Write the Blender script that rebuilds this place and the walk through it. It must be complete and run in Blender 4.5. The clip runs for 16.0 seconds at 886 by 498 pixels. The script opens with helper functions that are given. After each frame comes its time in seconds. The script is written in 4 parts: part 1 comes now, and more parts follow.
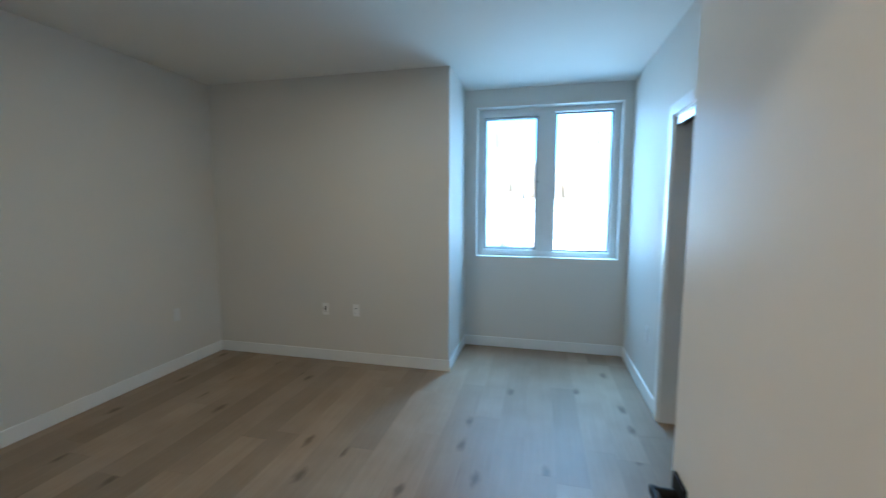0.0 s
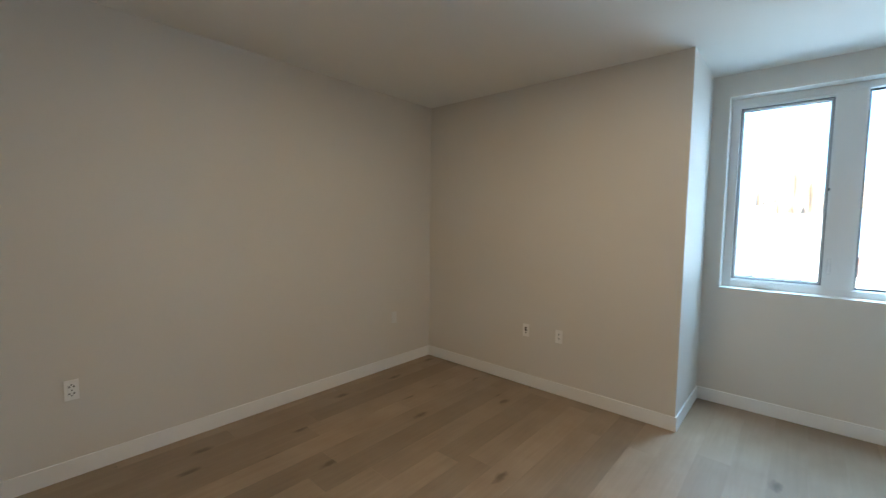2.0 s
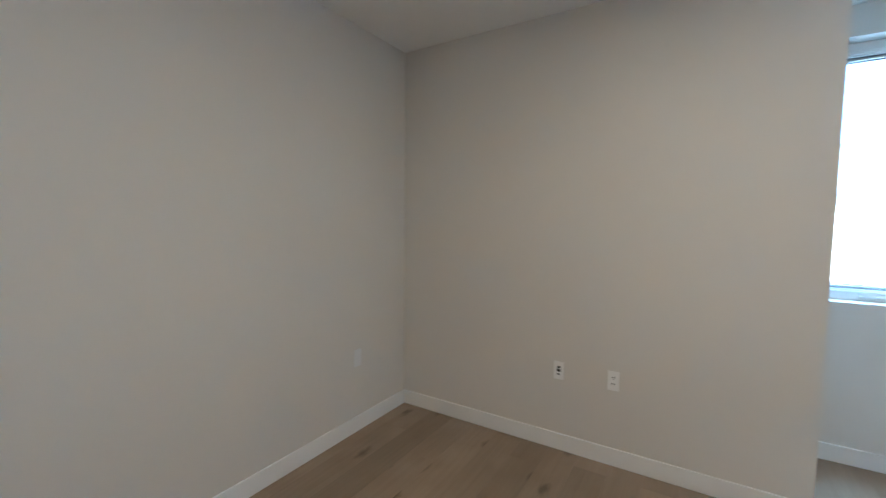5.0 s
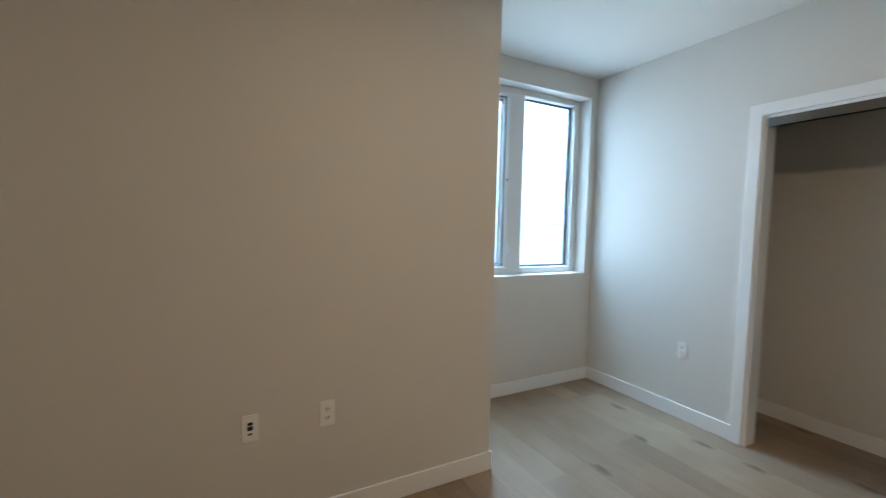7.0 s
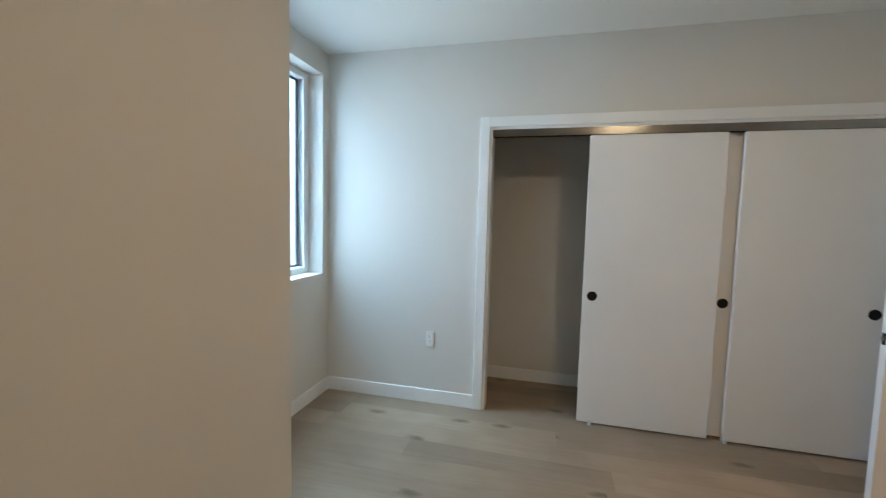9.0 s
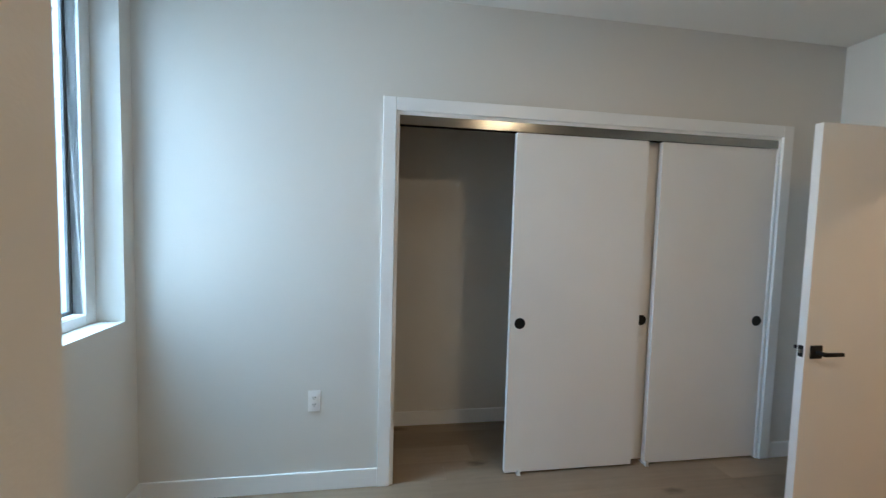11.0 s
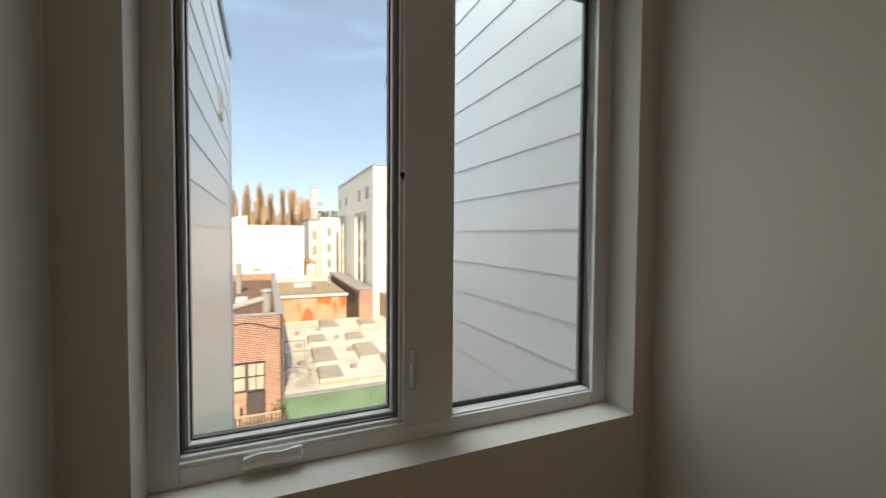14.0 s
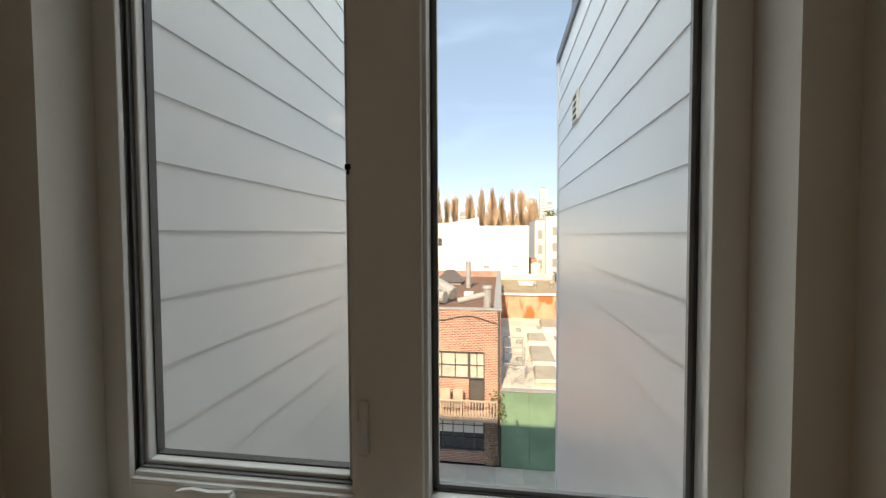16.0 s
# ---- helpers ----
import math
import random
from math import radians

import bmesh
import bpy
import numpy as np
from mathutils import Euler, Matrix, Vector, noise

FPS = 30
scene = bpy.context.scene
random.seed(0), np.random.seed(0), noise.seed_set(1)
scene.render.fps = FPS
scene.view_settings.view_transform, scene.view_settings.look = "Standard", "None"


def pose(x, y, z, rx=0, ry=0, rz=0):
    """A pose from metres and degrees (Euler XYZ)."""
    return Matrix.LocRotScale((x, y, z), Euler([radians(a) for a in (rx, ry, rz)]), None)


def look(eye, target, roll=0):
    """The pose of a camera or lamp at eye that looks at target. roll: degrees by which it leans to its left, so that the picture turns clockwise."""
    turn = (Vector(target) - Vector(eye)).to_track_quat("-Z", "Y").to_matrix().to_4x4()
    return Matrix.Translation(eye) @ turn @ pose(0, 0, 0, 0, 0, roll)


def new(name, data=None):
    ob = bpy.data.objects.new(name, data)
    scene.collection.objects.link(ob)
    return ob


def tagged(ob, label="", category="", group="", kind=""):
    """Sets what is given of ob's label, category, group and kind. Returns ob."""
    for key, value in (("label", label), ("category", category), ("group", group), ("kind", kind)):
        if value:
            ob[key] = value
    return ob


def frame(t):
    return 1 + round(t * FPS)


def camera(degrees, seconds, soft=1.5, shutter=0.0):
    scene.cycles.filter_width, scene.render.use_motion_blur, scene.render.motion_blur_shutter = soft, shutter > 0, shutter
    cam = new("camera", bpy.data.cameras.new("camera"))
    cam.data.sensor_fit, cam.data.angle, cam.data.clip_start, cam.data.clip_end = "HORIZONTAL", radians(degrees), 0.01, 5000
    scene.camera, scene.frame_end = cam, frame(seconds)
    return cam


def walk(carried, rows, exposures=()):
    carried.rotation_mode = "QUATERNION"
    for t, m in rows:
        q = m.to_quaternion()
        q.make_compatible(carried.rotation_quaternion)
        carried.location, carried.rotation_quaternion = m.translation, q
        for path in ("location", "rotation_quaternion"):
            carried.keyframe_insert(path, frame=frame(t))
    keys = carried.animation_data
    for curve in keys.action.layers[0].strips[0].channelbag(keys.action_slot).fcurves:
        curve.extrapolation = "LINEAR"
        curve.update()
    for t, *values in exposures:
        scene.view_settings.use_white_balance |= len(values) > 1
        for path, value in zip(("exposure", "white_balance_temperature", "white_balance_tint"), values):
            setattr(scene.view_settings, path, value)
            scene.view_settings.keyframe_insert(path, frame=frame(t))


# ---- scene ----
cam = camera(94.9, 16.0, soft=1.3, shutter=0.4)
PATH = [
    (0, (-0.831, -4.224, 1.471), (-1.291, -2.289, 1.267), 0.1),
    (0.5, (-0.865, -4.14, 1.497), (-1.737, -2.35, 1.311), 0.4),
    (1, (-0.898, -4.031, 1.505), (-1.988, -2.362, 1.343), 0.6),
    (1.5, (-0.927, -3.985, 1.482), (-2.141, -2.402, 1.339), 0.6),
    (2, (-0.995, -3.965, 1.476), (-2.315, -2.469, 1.334), 0.8),
    (2.5, (-1.098, -3.914, 1.47), (-2.517, -2.512, 1.327), 0.8),
    (3, (-1.245, -3.842, 1.449), (-2.735, -2.515, 1.305), 0.8),
    (3.2, (-1.311, -3.776, 1.438), (-2.821, -2.472, 1.297), 0.8),
    (5.5, (-2.314, -3.1, 1.406), (-2.945, -1.207, 1.268), 0.7),
    (6, (-2.542, -2.979, 1.397), (-2.635, -0.986, 1.258), 0.9),
    (6.5, (-2.703, -2.779, 1.376), (-2.282, -0.827, 1.256), 1.2),
    (7, (-2.885, -2.58, 1.364), (-1.945, -0.819, 1.242), 1.3),
    (7.5, (-2.959, -2.419, 1.389), (-1.642, -0.921, 1.248), 1.0),
    (8, (-2.972, -2.161, 1.374), (-1.358, -0.988, 1.24), 1.3),
    (8.5, (-2.983, -1.925, 1.4), (-1.171, -1.091, 1.253), 1.3),
    (9, (-2.918, -1.688, 1.415), (-0.985, -1.197, 1.263), 1.4),
    (9.5, (-2.78, -1.521, 1.438), (-0.795, -1.322, 1.297), 1.4),
    (9.7, (-2.722, -1.448, 1.453), (-0.73, -1.349, 1.314), 1.4),
    (11.8, (-1.794, -1.146, 1.454), (0.205, -1.185, 1.415), 1.2),
    (12, (-1.708, -1.131, 1.447), (0.289, -1.025, 1.416), 1.1),
    (12.5, (-1.535, -1.067, 1.495), (0.358, -0.425, 1.43), 1.1),
    (13, (-1.424, -1.011, 1.545), (0.12, 0.258, 1.459), 0.7),
    (13.5, (-1.349, -0.967, 1.552), (-0.183, 0.657, 1.477), 0.5),
    (14, (-1.224, -0.992, 1.567), (-0.428, 0.842, 1.5), 0.4),
    (14.5, (-1.055, -1.002, 1.567), (-0.626, 0.95, 1.494), -0.0),
    (15, (-0.865, -0.92, 1.576), (-0.732, 1.074, 1.505), -0.2),
    (15.5, (-0.691, -0.797, 1.602), (-0.778, 1.199, 1.525), -0.3),
    (16, (-0.547, -0.711, 1.595), (-0.826, 1.268, 1.522), -0.3),
]
# Camera between the measured stretches: slow turn, steady steps.
def turned(x, y, z, yaw, pitch, roll):
    return pose(x, y, z, 90 + pitch, roll, yaw)


BRIDGES = [
    (3.7, turned(-1.53, -3.65, 1.43, 50.3, -4.0, -0.2)),
    (4.3, turned(-1.80, -3.46, 1.425, 47.5, -4.0, -0.3)),
    (4.9, turned(-2.08, -3.27, 1.42, 34.5, -4.0, -0.5)),
    (10.3, turned(-2.52, -1.29, 1.48, -95.5, -4.0, -1.6)),
    (10.8, turned(-2.31, -1.21, 1.475, -99.0, -3.6, -1.6)),
    (11.3, turned(-2.06, -1.17, 1.465, -98.0, -3.2, -1.5)),
]
EXPOSURES = [
    (0.0, 2.9, 4350, -8), (0.6, 3.1, 4700, -5), (1.5, 3.05, 5200, -2), (3.0, 3.3, 5450, -1), (5.5, 3.5, 4550, -1), (6.2, 3.15, 4950, 0), (7.0, 2.95, 5450, 1),
    (8.5, 2.95, 5500, 0), (9.5, 3.05, 5600, 0), (12.0, 2.5, 5350, 2), (12.5, 2.15, 5650, 3), (13.0, 1.65, 6600, 5), (13.6, 0.95, 8600, 11), (14.5, 0.53, 8900, 14), (16.0, 0.5, 9100, 15),
]
ROWS = sorted([(t, look(eye, target, roll)) for t, eye, target, roll in PATH] + BRIDGES, key=lambda r: r[0])
walk(cam, ROWS, EXPOSURES)

# ---- world, sun, lamps ----
SUN_EL, SUN_AZ = 36.2, 7.0      # height of the sun; its light travels to +y, turned this far to +x
world = bpy.data.worlds.new("world")
scene.world = world
world.use_nodes = True
wn = world.node_tree.nodes
sky = wn.new("ShaderNodeTexSky")
sky.sky_type, sky.sun_disc = "NISHITA", False
sky.sun_elevation, sky.sun_rotation = radians(SUN_EL), radians(180 + SUN_AZ)
sky.air_density, sky.dust_density, sky.ozone_density = 0.7, 0.5, 1.8
wn["Background"].inputs["Strength"].default_value = 0.15
wl = world.node_tree.links
wtc, wmap, wno, wmr, wmx = (wn.new("ShaderNode" + k) for k in ("TexCoord", "Mapping", "TexNoise", "MapRange", "Mix"))
wmap.inputs["Scale"].default_value = (2.0, 2.0, 9.0)          # thin streaks of high cloud
wno.inputs["Scale"].default_value, wno.inputs["Detail"].default_value, wno.inputs["Distortion"].default_value = 2.2, 7, 0.5
wmr.inputs["From Min"].default_value, wmr.inputs["From Max"].default_value, wmr.inputs["To Max"].default_value = 0.50, 0.85, 0.75
wmr.inputs["To Min"].default_value = 0.42                        # and an even thin veil
wmx.data_type = "RGBA"
wl.new(wtc.outputs["Generated"], wmap.inputs[0])
wl.new(wmap.outputs[0], wno.inputs["Vector"])
wl.new(wno.outputs["Fac"], wmr.inputs["Value"])
wl.new(wmr.outputs[0], wmx.inputs["Factor"])
wl.new(sky.outputs[0], wmx.inputs["A"])
wmx.inputs["B"].default_value = (2.7, 4.7, 7.6, 1)
wl.new(wmx.outputs["Result"], wn["Background"].inputs["Color"])
sun = new("sun", bpy.data.lights.new("sun", "SUN"))
sun.data.energy, sun.data.angle, sun.data.color = 5.0, radians(0.5), (1, 0.92, 0.79)
way = Vector((math.sin(radians(SUN_AZ)), math.cos(radians(SUN_AZ)), -math.tan(radians(SUN_EL))))
sun.matrix_world = look((0, 0, 60), Vector((0, 0, 60)) + way)


def disc_lamp(name, x, y, z, radius, watts, colour):
    lamp = new(name, bpy.data.lights.new(name, "AREA"))
    lamp.data.shape, lamp.data.size, lamp.data.energy, lamp.data.color = "DISK", radius * 2, watts, colour
    lamp.matrix_world = pose(x, y, z)
    return lamp


# added fill lamp above the light well, out of view, boosting the sky light
well = new("light_well_fill", bpy.data.lights.new("light_well_fill", "AREA"))
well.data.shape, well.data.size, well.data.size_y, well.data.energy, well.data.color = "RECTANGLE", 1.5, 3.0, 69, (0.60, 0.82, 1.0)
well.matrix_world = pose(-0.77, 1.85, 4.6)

# added fill lamp in the window opening, on top of the sky's own light
window_fill = new("window_fill_lamp", bpy.data.lights.new("window_fill_lamp", "AREA"))
window_fill.data.shape, window_fill.data.size, window_fill.data.size_y, window_fill.data.energy, window_fill.data.color = "RECTANGLE", 1.26, 1.38, 1.9, (0.86, 0.945, 1.0)
window_fill.data.spread = radians(115)            # narrowed to send less light to the reveals and near walls
window_fill.matrix_world = pose(-0.785, 0.222, 1.72, -90)

WARM = (1.0, 0.58, 0.28)
SOFT = (1.0, 0.66, 0.37)
LAMP_AT = (-1.93, -2.42)
HALL_LAMP_AT = (-1.25, -5.1)
disc_lamp("room_lamp_light", *LAMP_AT, 2.617, 0.17, 1.9, SOFT)
disc_lamp("hall_lamp_light", *HALL_LAMP_AT, 2.617, 0.10, 3.2, WARM)


# ---- materials ----
def material(name, colour, rough=0.5, metal=0.0, vary=0.06, scale=3.0, bump=0.05, bump_scale=60.0, random_amount=0.0, spec=0.5):
    """A painted or plain surface: two scales of colour change and a fine relief."""
    mat = bpy.data.materials.new(name)
    mat.use_nodes = True
    nt = mat.node_tree
    n, l = nt.nodes, nt.links
    b = n["Principled BSDF"]
    b.inputs["Roughness"].default_value, b.inputs["Metallic"].default_value = rough, metal
    b.inputs["Specular IOR Level"].default_value = spec
    tc = n.new("ShaderNodeTexCoord")
    big = n.new("ShaderNodeTexNoise")
    big.inputs["Scale"].default_value, big.inputs["Detail"].default_value = scale, 5
    l.new(tc.outputs["Object"], big.inputs["Vector"])
    ramp = n.new("ShaderNodeMapRange")
    ramp.inputs["From Min"].default_value, ramp.inputs["From Max"].default_value = 0.3, 0.7
    ramp.inputs["To Min"].default_value, ramp.inputs["To Max"].default_value = 1 - vary, 1 + vary
    l.new(big.outputs["Fac"], ramp.inputs["Value"])
    mul = n.new("ShaderNodeVectorMath")
    mul.operation = "SCALE"
    mul.inputs[0].default_value = colour
    l.new(ramp.outputs[0], mul.inputs["Scale"])
    out = mul.outputs[0]
    if random_amount:
        info = n.new("ShaderNodeObjectInfo")
        r2 = n.new("ShaderNodeMapRange")
        r2.inputs["To Min"].default_value, r2.inputs["To Max"].default_value = 1 - random_amount, 1 + random_amount
        l.new(info.outputs["Random"], r2.inputs["Value"])
        m2 = n.new("ShaderNodeVectorMath")
        m2.operation = "SCALE"
        l.new(out, m2.inputs[0])
        l.new(r2.outputs[0], m2.inputs["Scale"])
        out = m2.outputs[0]
    l.new(out, b.inputs["Base Color"])
    fine = n.new("ShaderNodeTexNoise")
    fine.inputs["Scale"].default_value, fine.inputs["Detail"].default_value = bump_scale, 3
    l.new(tc.outputs["Object"], fine.inputs["Vector"])
    rr = n.new("ShaderNodeMapRange")
    rr.inputs["To Min"].default_value, rr.inputs["To Max"].default_value = rough * 0.85, min(1, rough * 1.15)
    l.new(big.outputs["Fac"], rr.inputs["Value"])
    l.new(rr.outputs[0], b.inputs["Roughness"])
    bp = n.new("ShaderNodeBump")
    bp.inputs["Strength"].default_value, bp.inputs["Distance"].default_value = bump, 0.004
    l.new(fine.outputs["Fac"], bp.inputs["Height"])
    l.new(bp.outputs[0], b.inputs["Normal"])
    return mat


def oak(name):
    """Pale brushed oak: long grain along y, knots, each plank its own tone."""
    mat = bpy.data.materials.new(name)
    mat.use_nodes = True
    nt = mat.node_tree
    n, l = nt.nodes, nt.links
    b = n["Principled BSDF"]
    tc, info = n.new("ShaderNodeTexCoord"), n.new("ShaderNodeObjectInfo")
    shift = n.new("ShaderNodeVectorMath")
    shift.operation = "MULTIPLY_ADD"
    comb = n.new("ShaderNodeCombineXYZ")
    for i in range(3):
        l.new(info.outputs["Random"], comb.inputs[i])
    l.new(comb.outputs[0], shift.inputs[0])
    shift.inputs[1].default_value = (37, 53, 11)
    l.new(tc.outputs["Object"], shift.inputs[2])
    stretch = n.new("ShaderNodeVectorMath")
    stretch.operation = "MULTIPLY"
    stretch.inputs[1].default_value = (26, 1.5, 1)
    l.new(shift.outputs[0], stretch.inputs[0])
    grain = n.new("ShaderNodeTexNoise")
    grain.inputs["Scale"].default_value, grain.inputs["Detail"].default_value, grain.inputs["Distortion"].default_value = 1.6, 8, 0.6
    l.new(stretch.outputs[0], grain.inputs["Vector"])
    cloud = n.new("ShaderNodeTexNoise")
    cloud.inputs["Scale"].default_value, cloud.inputs["Detail"].default_value = 3.2, 3
    l.new(shift.outputs[0], cloud.inputs["Vector"])
    ramp = n.new("ShaderNodeValToRGB")
    e = ramp.color_ramp.elements
    e[0].position, e[0].color = 0.25, (0.245, 0.175, 0.113, 1)
    e[1].position, e[1].color = 0.75, (0.385, 0.296, 0.207, 1)
    mixf = n.new("ShaderNodeMath")
    mixf.operation = "MULTIPLY_ADD"
    mixf.inputs[1].default_value, mixf.inputs[2].default_value = 0.40, 0.05
    l.new(grain.outputs["Fac"], mixf.inputs[0])
    addc = n.new("ShaderNodeMath")
    addc.operation = "MULTIPLY_ADD"
    addc.inputs[1].default_value = 0.50
    l.new(cloud.outputs["Fac"], addc.inputs[0])
    l.new(mixf.outputs[0], addc.inputs[2])
    l.new(addc.outputs[0], ramp.inputs["Fac"])
    tone = n.new("ShaderNodeMapRange")
    tone.inputs["To Min"].default_value, tone.inputs["To Max"].default_value = 0.80, 1.10
    l.new(info.outputs["Random"], tone.inputs["Value"])
    sc = n.new("ShaderNodeVectorMath")
    sc.operation = "SCALE"
    l.new(ramp.outputs[0], sc.inputs[0])
    l.new(tone.outputs[0], sc.inputs["Scale"])
    # knots: sparse dark ovals drawn out along the board
    kv = n.new("ShaderNodeVectorMath")
    kv.operation = "MULTIPLY"
    kv.inputs[1].default_value = (4.6, 1.9, 1)
    l.new(shift.outputs[0], kv.inputs[0])
    wob = n.new("ShaderNodeTexNoise")
    wob.inputs["Scale"].default_value = 9
    l.new(kv.outputs[0], wob.inputs["Vector"])
    kadd = n.new("ShaderNodeVectorMath")
    kadd.operation = "MULTIPLY_ADD"
    kadd.inputs[1].default_value = (0.16, 0.16, 0)
    l.new(wob.outputs["Color"], kadd.inputs[0])
    l.new(kv.outputs[0], kadd.inputs[2])
    vor = n.new("ShaderNodeTexVoronoi")
    vor.voronoi_dimensions = "2D"
    vor.inputs["Scale"].default_value = 1.0
    l.new(kadd.outputs[0], vor.inputs["Vector"])
    k1 = n.new("ShaderNodeMapRange")
    k1.inputs["From Min"].default_value, k1.inputs["From Max"].default_value = 0.04, 0.16
    k1.inputs["To Min"].default_value, k1.inputs["To Max"].default_value = 0.75, 0
    l.new(vor.outputs["Distance"], k1.inputs["Value"])
    sep = n.new("ShaderNodeSeparateColor")
    l.new(vor.outputs["Color"], sep.inputs[0])
    gate = n.new("ShaderNodeMath")
    gate.operation = "LESS_THAN"
    gate.inputs[1].default_value = 0.28
    l.new(sep.outputs[0], gate.inputs[0])
    km = n.new("ShaderNodeMath")
    km.operation = "MULTIPLY"
    l.new(k1.outputs[0], km.inputs[0])
    l.new(gate.outputs[0], km.inputs[1])
    mx = n.new("ShaderNodeMix")
    mx.data_type = "RGBA"
    l.new(km.outputs[0], mx.inputs["Factor"])
    l.new(sc.outputs[0], mx.inputs["A"])
    mx.inputs["B"].default_value = (0.085, 0.054, 0.032, 1)
    l.new(mx.outputs["Result"], b.inputs["Base Color"])
    ro = n.new("ShaderNodeMapRange")
    ro.inputs["To Min"].default_value, ro.inputs["To Max"].default_value = 0.36, 0.52
    l.new(grain.outputs["Fac"], ro.inputs["Value"])
    l.new(ro.outputs[0], b.inputs["Roughness"])
    bp = n.new("ShaderNodeBump")
    bp.inputs["Strength"].default_value, bp.inputs["Distance"].default_value = 0.12, 0.002
    l.new(grain.outputs["Fac"], bp.inputs["Height"])
    l.new(bp.outputs[0], b.inputs["Normal"])
    return mat


def glass(name, tint=(1, 1, 1, 1), base=0.010):
    """Clear pane: sees through, with a gloss that grows towards grazing."""
    mat = bpy.data.materials.new(name)
    mat.use_nodes = True
    nt = mat.node_tree
    n, l = nt.nodes, nt.links
    n.remove(n["Principled BSDF"])
    t, g, mix, lw, p = (n.new("ShaderNode" + k) for k in ("BsdfTransparent", "BsdfGlossy", "MixShader", "LayerWeight", "Math"))
    t.inputs["Color"].default_value = tint
    g.inputs["Roughness"].default_value = 0.01
    lw.inputs["Blend"].default_value = 0.5
    p.operation = "POWER"
    p.inputs[1].default_value = 4.0
    l.new(lw.outputs["Facing"], p.inputs[0])
    q = n.new("ShaderNodeMath")
    q.operation = "MULTIPLY_ADD"
    q.inputs[1].default_value, q.inputs[2].default_value = 0.6, base
    l.new(p.outputs[0], q.inputs[0])
    l.new(q.outputs[0], mix.inputs["Fac"])
    l.new(t.outputs[0], mix.inputs[1])
    l.new(g.outputs[0], mix.inputs[2])
    l.new(mix.outputs[0], n["Material Output"].inputs["Surface"])
    return mat


def glowing(name, colour, strength):
    mat = bpy.data.materials.new(name)
    mat.use_nodes = True
    b = mat.node_tree.nodes["Principled BSDF"]
    b.inputs["Base Color"].default_value = (0.8, 0.8, 0.8, 1)
    b.inputs["Emission Color"].default_value = (*colour, 1)
    b.inputs["Emission Strength"].default_value = strength
    return mat


WALL = material("wall_paint", (0.725, 0.695, 0.642), 0.62, vary=0.015, scale=1.3, bump=0.10, bump_scale=140)
CEIL = material("ceiling_paint", (0.83, 0.815, 0.77), 0.75, vary=0.015, scale=1.0, bump=0.10, bump_scale=120)
TRIM = material("trim_enamel", (0.88, 0.875, 0.86), 0.34, vary=0.012, scale=4, bump=0.03, bump_scale=90)
SLAB = material("door_enamel", (0.85, 0.835, 0.815), 0.30, vary=0.015, scale=3, bump=0.05, bump_scale=110)
VINYL = material("window_vinyl", (0.78, 0.78, 0.77), 0.38, vary=0.012, scale=5, bump=0.02)
GREYVINYL = material("grey_weather_strip", (0.22, 0.23, 0.245), 0.4, vary=0.05, scale=8)
RUBBER = material("black_gasket", (0.06, 0.063, 0.068), 0.55, vary=0.1, scale=20)
SPACER = material("dark_glazing_spacer", (0.16, 0.165, 0.175), 0.45, vary=0.05, scale=8)
BLACK = material("matt_black_metal", (0.012, 0.012, 0.013), 0.5, metal=0.0, vary=0.1, scale=15, spec=0.12)
ALU = material("brushed_aluminium", (0.31, 0.30, 0.285), 0.20, metal=1.0, vary=0.06, scale=6, bump=0.02, bump_scale=200)
PLASTIC = material("white_plastic", (0.90, 0.885, 0.86), 0.35, vary=0.02, scale=20, bump=0.0)
SLOT = material("dark_slot", (0.02, 0.018, 0.016), 0.6, vary=0.1, scale=30)
CLEAR = material("clear_nylon", (0.80, 0.80, 0.80), 0.25, vary=0.05, scale=30)
OAK = oak("brushed_oak")
GAP = material("plank_gap", (0.05, 0.035, 0.022), 0.8, vary=0.2, scale=10)
PANE = glass("window_glass")
LENS = glowing("lamp_lens", SOFT, 0.6)


def woven(name, see_through):
    """Insect screen too fine to model thread by thread: part of the light passes, the rest meets grey fibre."""
    mat = bpy.data.materials.new(name)
    mat.use_nodes = True
    n, l = mat.node_tree.nodes, mat.node_tree.links
    fibre = n["Principled BSDF"]
    fibre.inputs["Base Color"].default_value, fibre.inputs["Roughness"].default_value = (0.045, 0.045, 0.048, 1), 0.6
    clear, mix, tc, weave, span = (n.new("ShaderNode" + k) for k in ("BsdfTransparent", "MixShader", "TexCoord", "TexWave", "MapRange"))
    weave.bands_direction = "Z"
    weave.inputs["Scale"].default_value = 190
    span.inputs["To Min"].default_value, span.inputs["To Max"].default_value = see_through - 0.02, see_through + 0.02
    l.new(tc.outputs["Object"], weave.inputs["Vector"])
    l.new(weave.outputs["Fac"], span.inputs["Value"])
    l.new(span.outputs[0], mix.inputs["Fac"])
    l.new(fibre.outputs[0], mix.inputs[1])
    l.new(clear.outputs[0], mix.inputs[2])
    l.new(mix.outputs[0], n["Material Output"].inputs["Surface"])
    return mat


SCREEN = woven("grey_insect_mesh", 0.90)


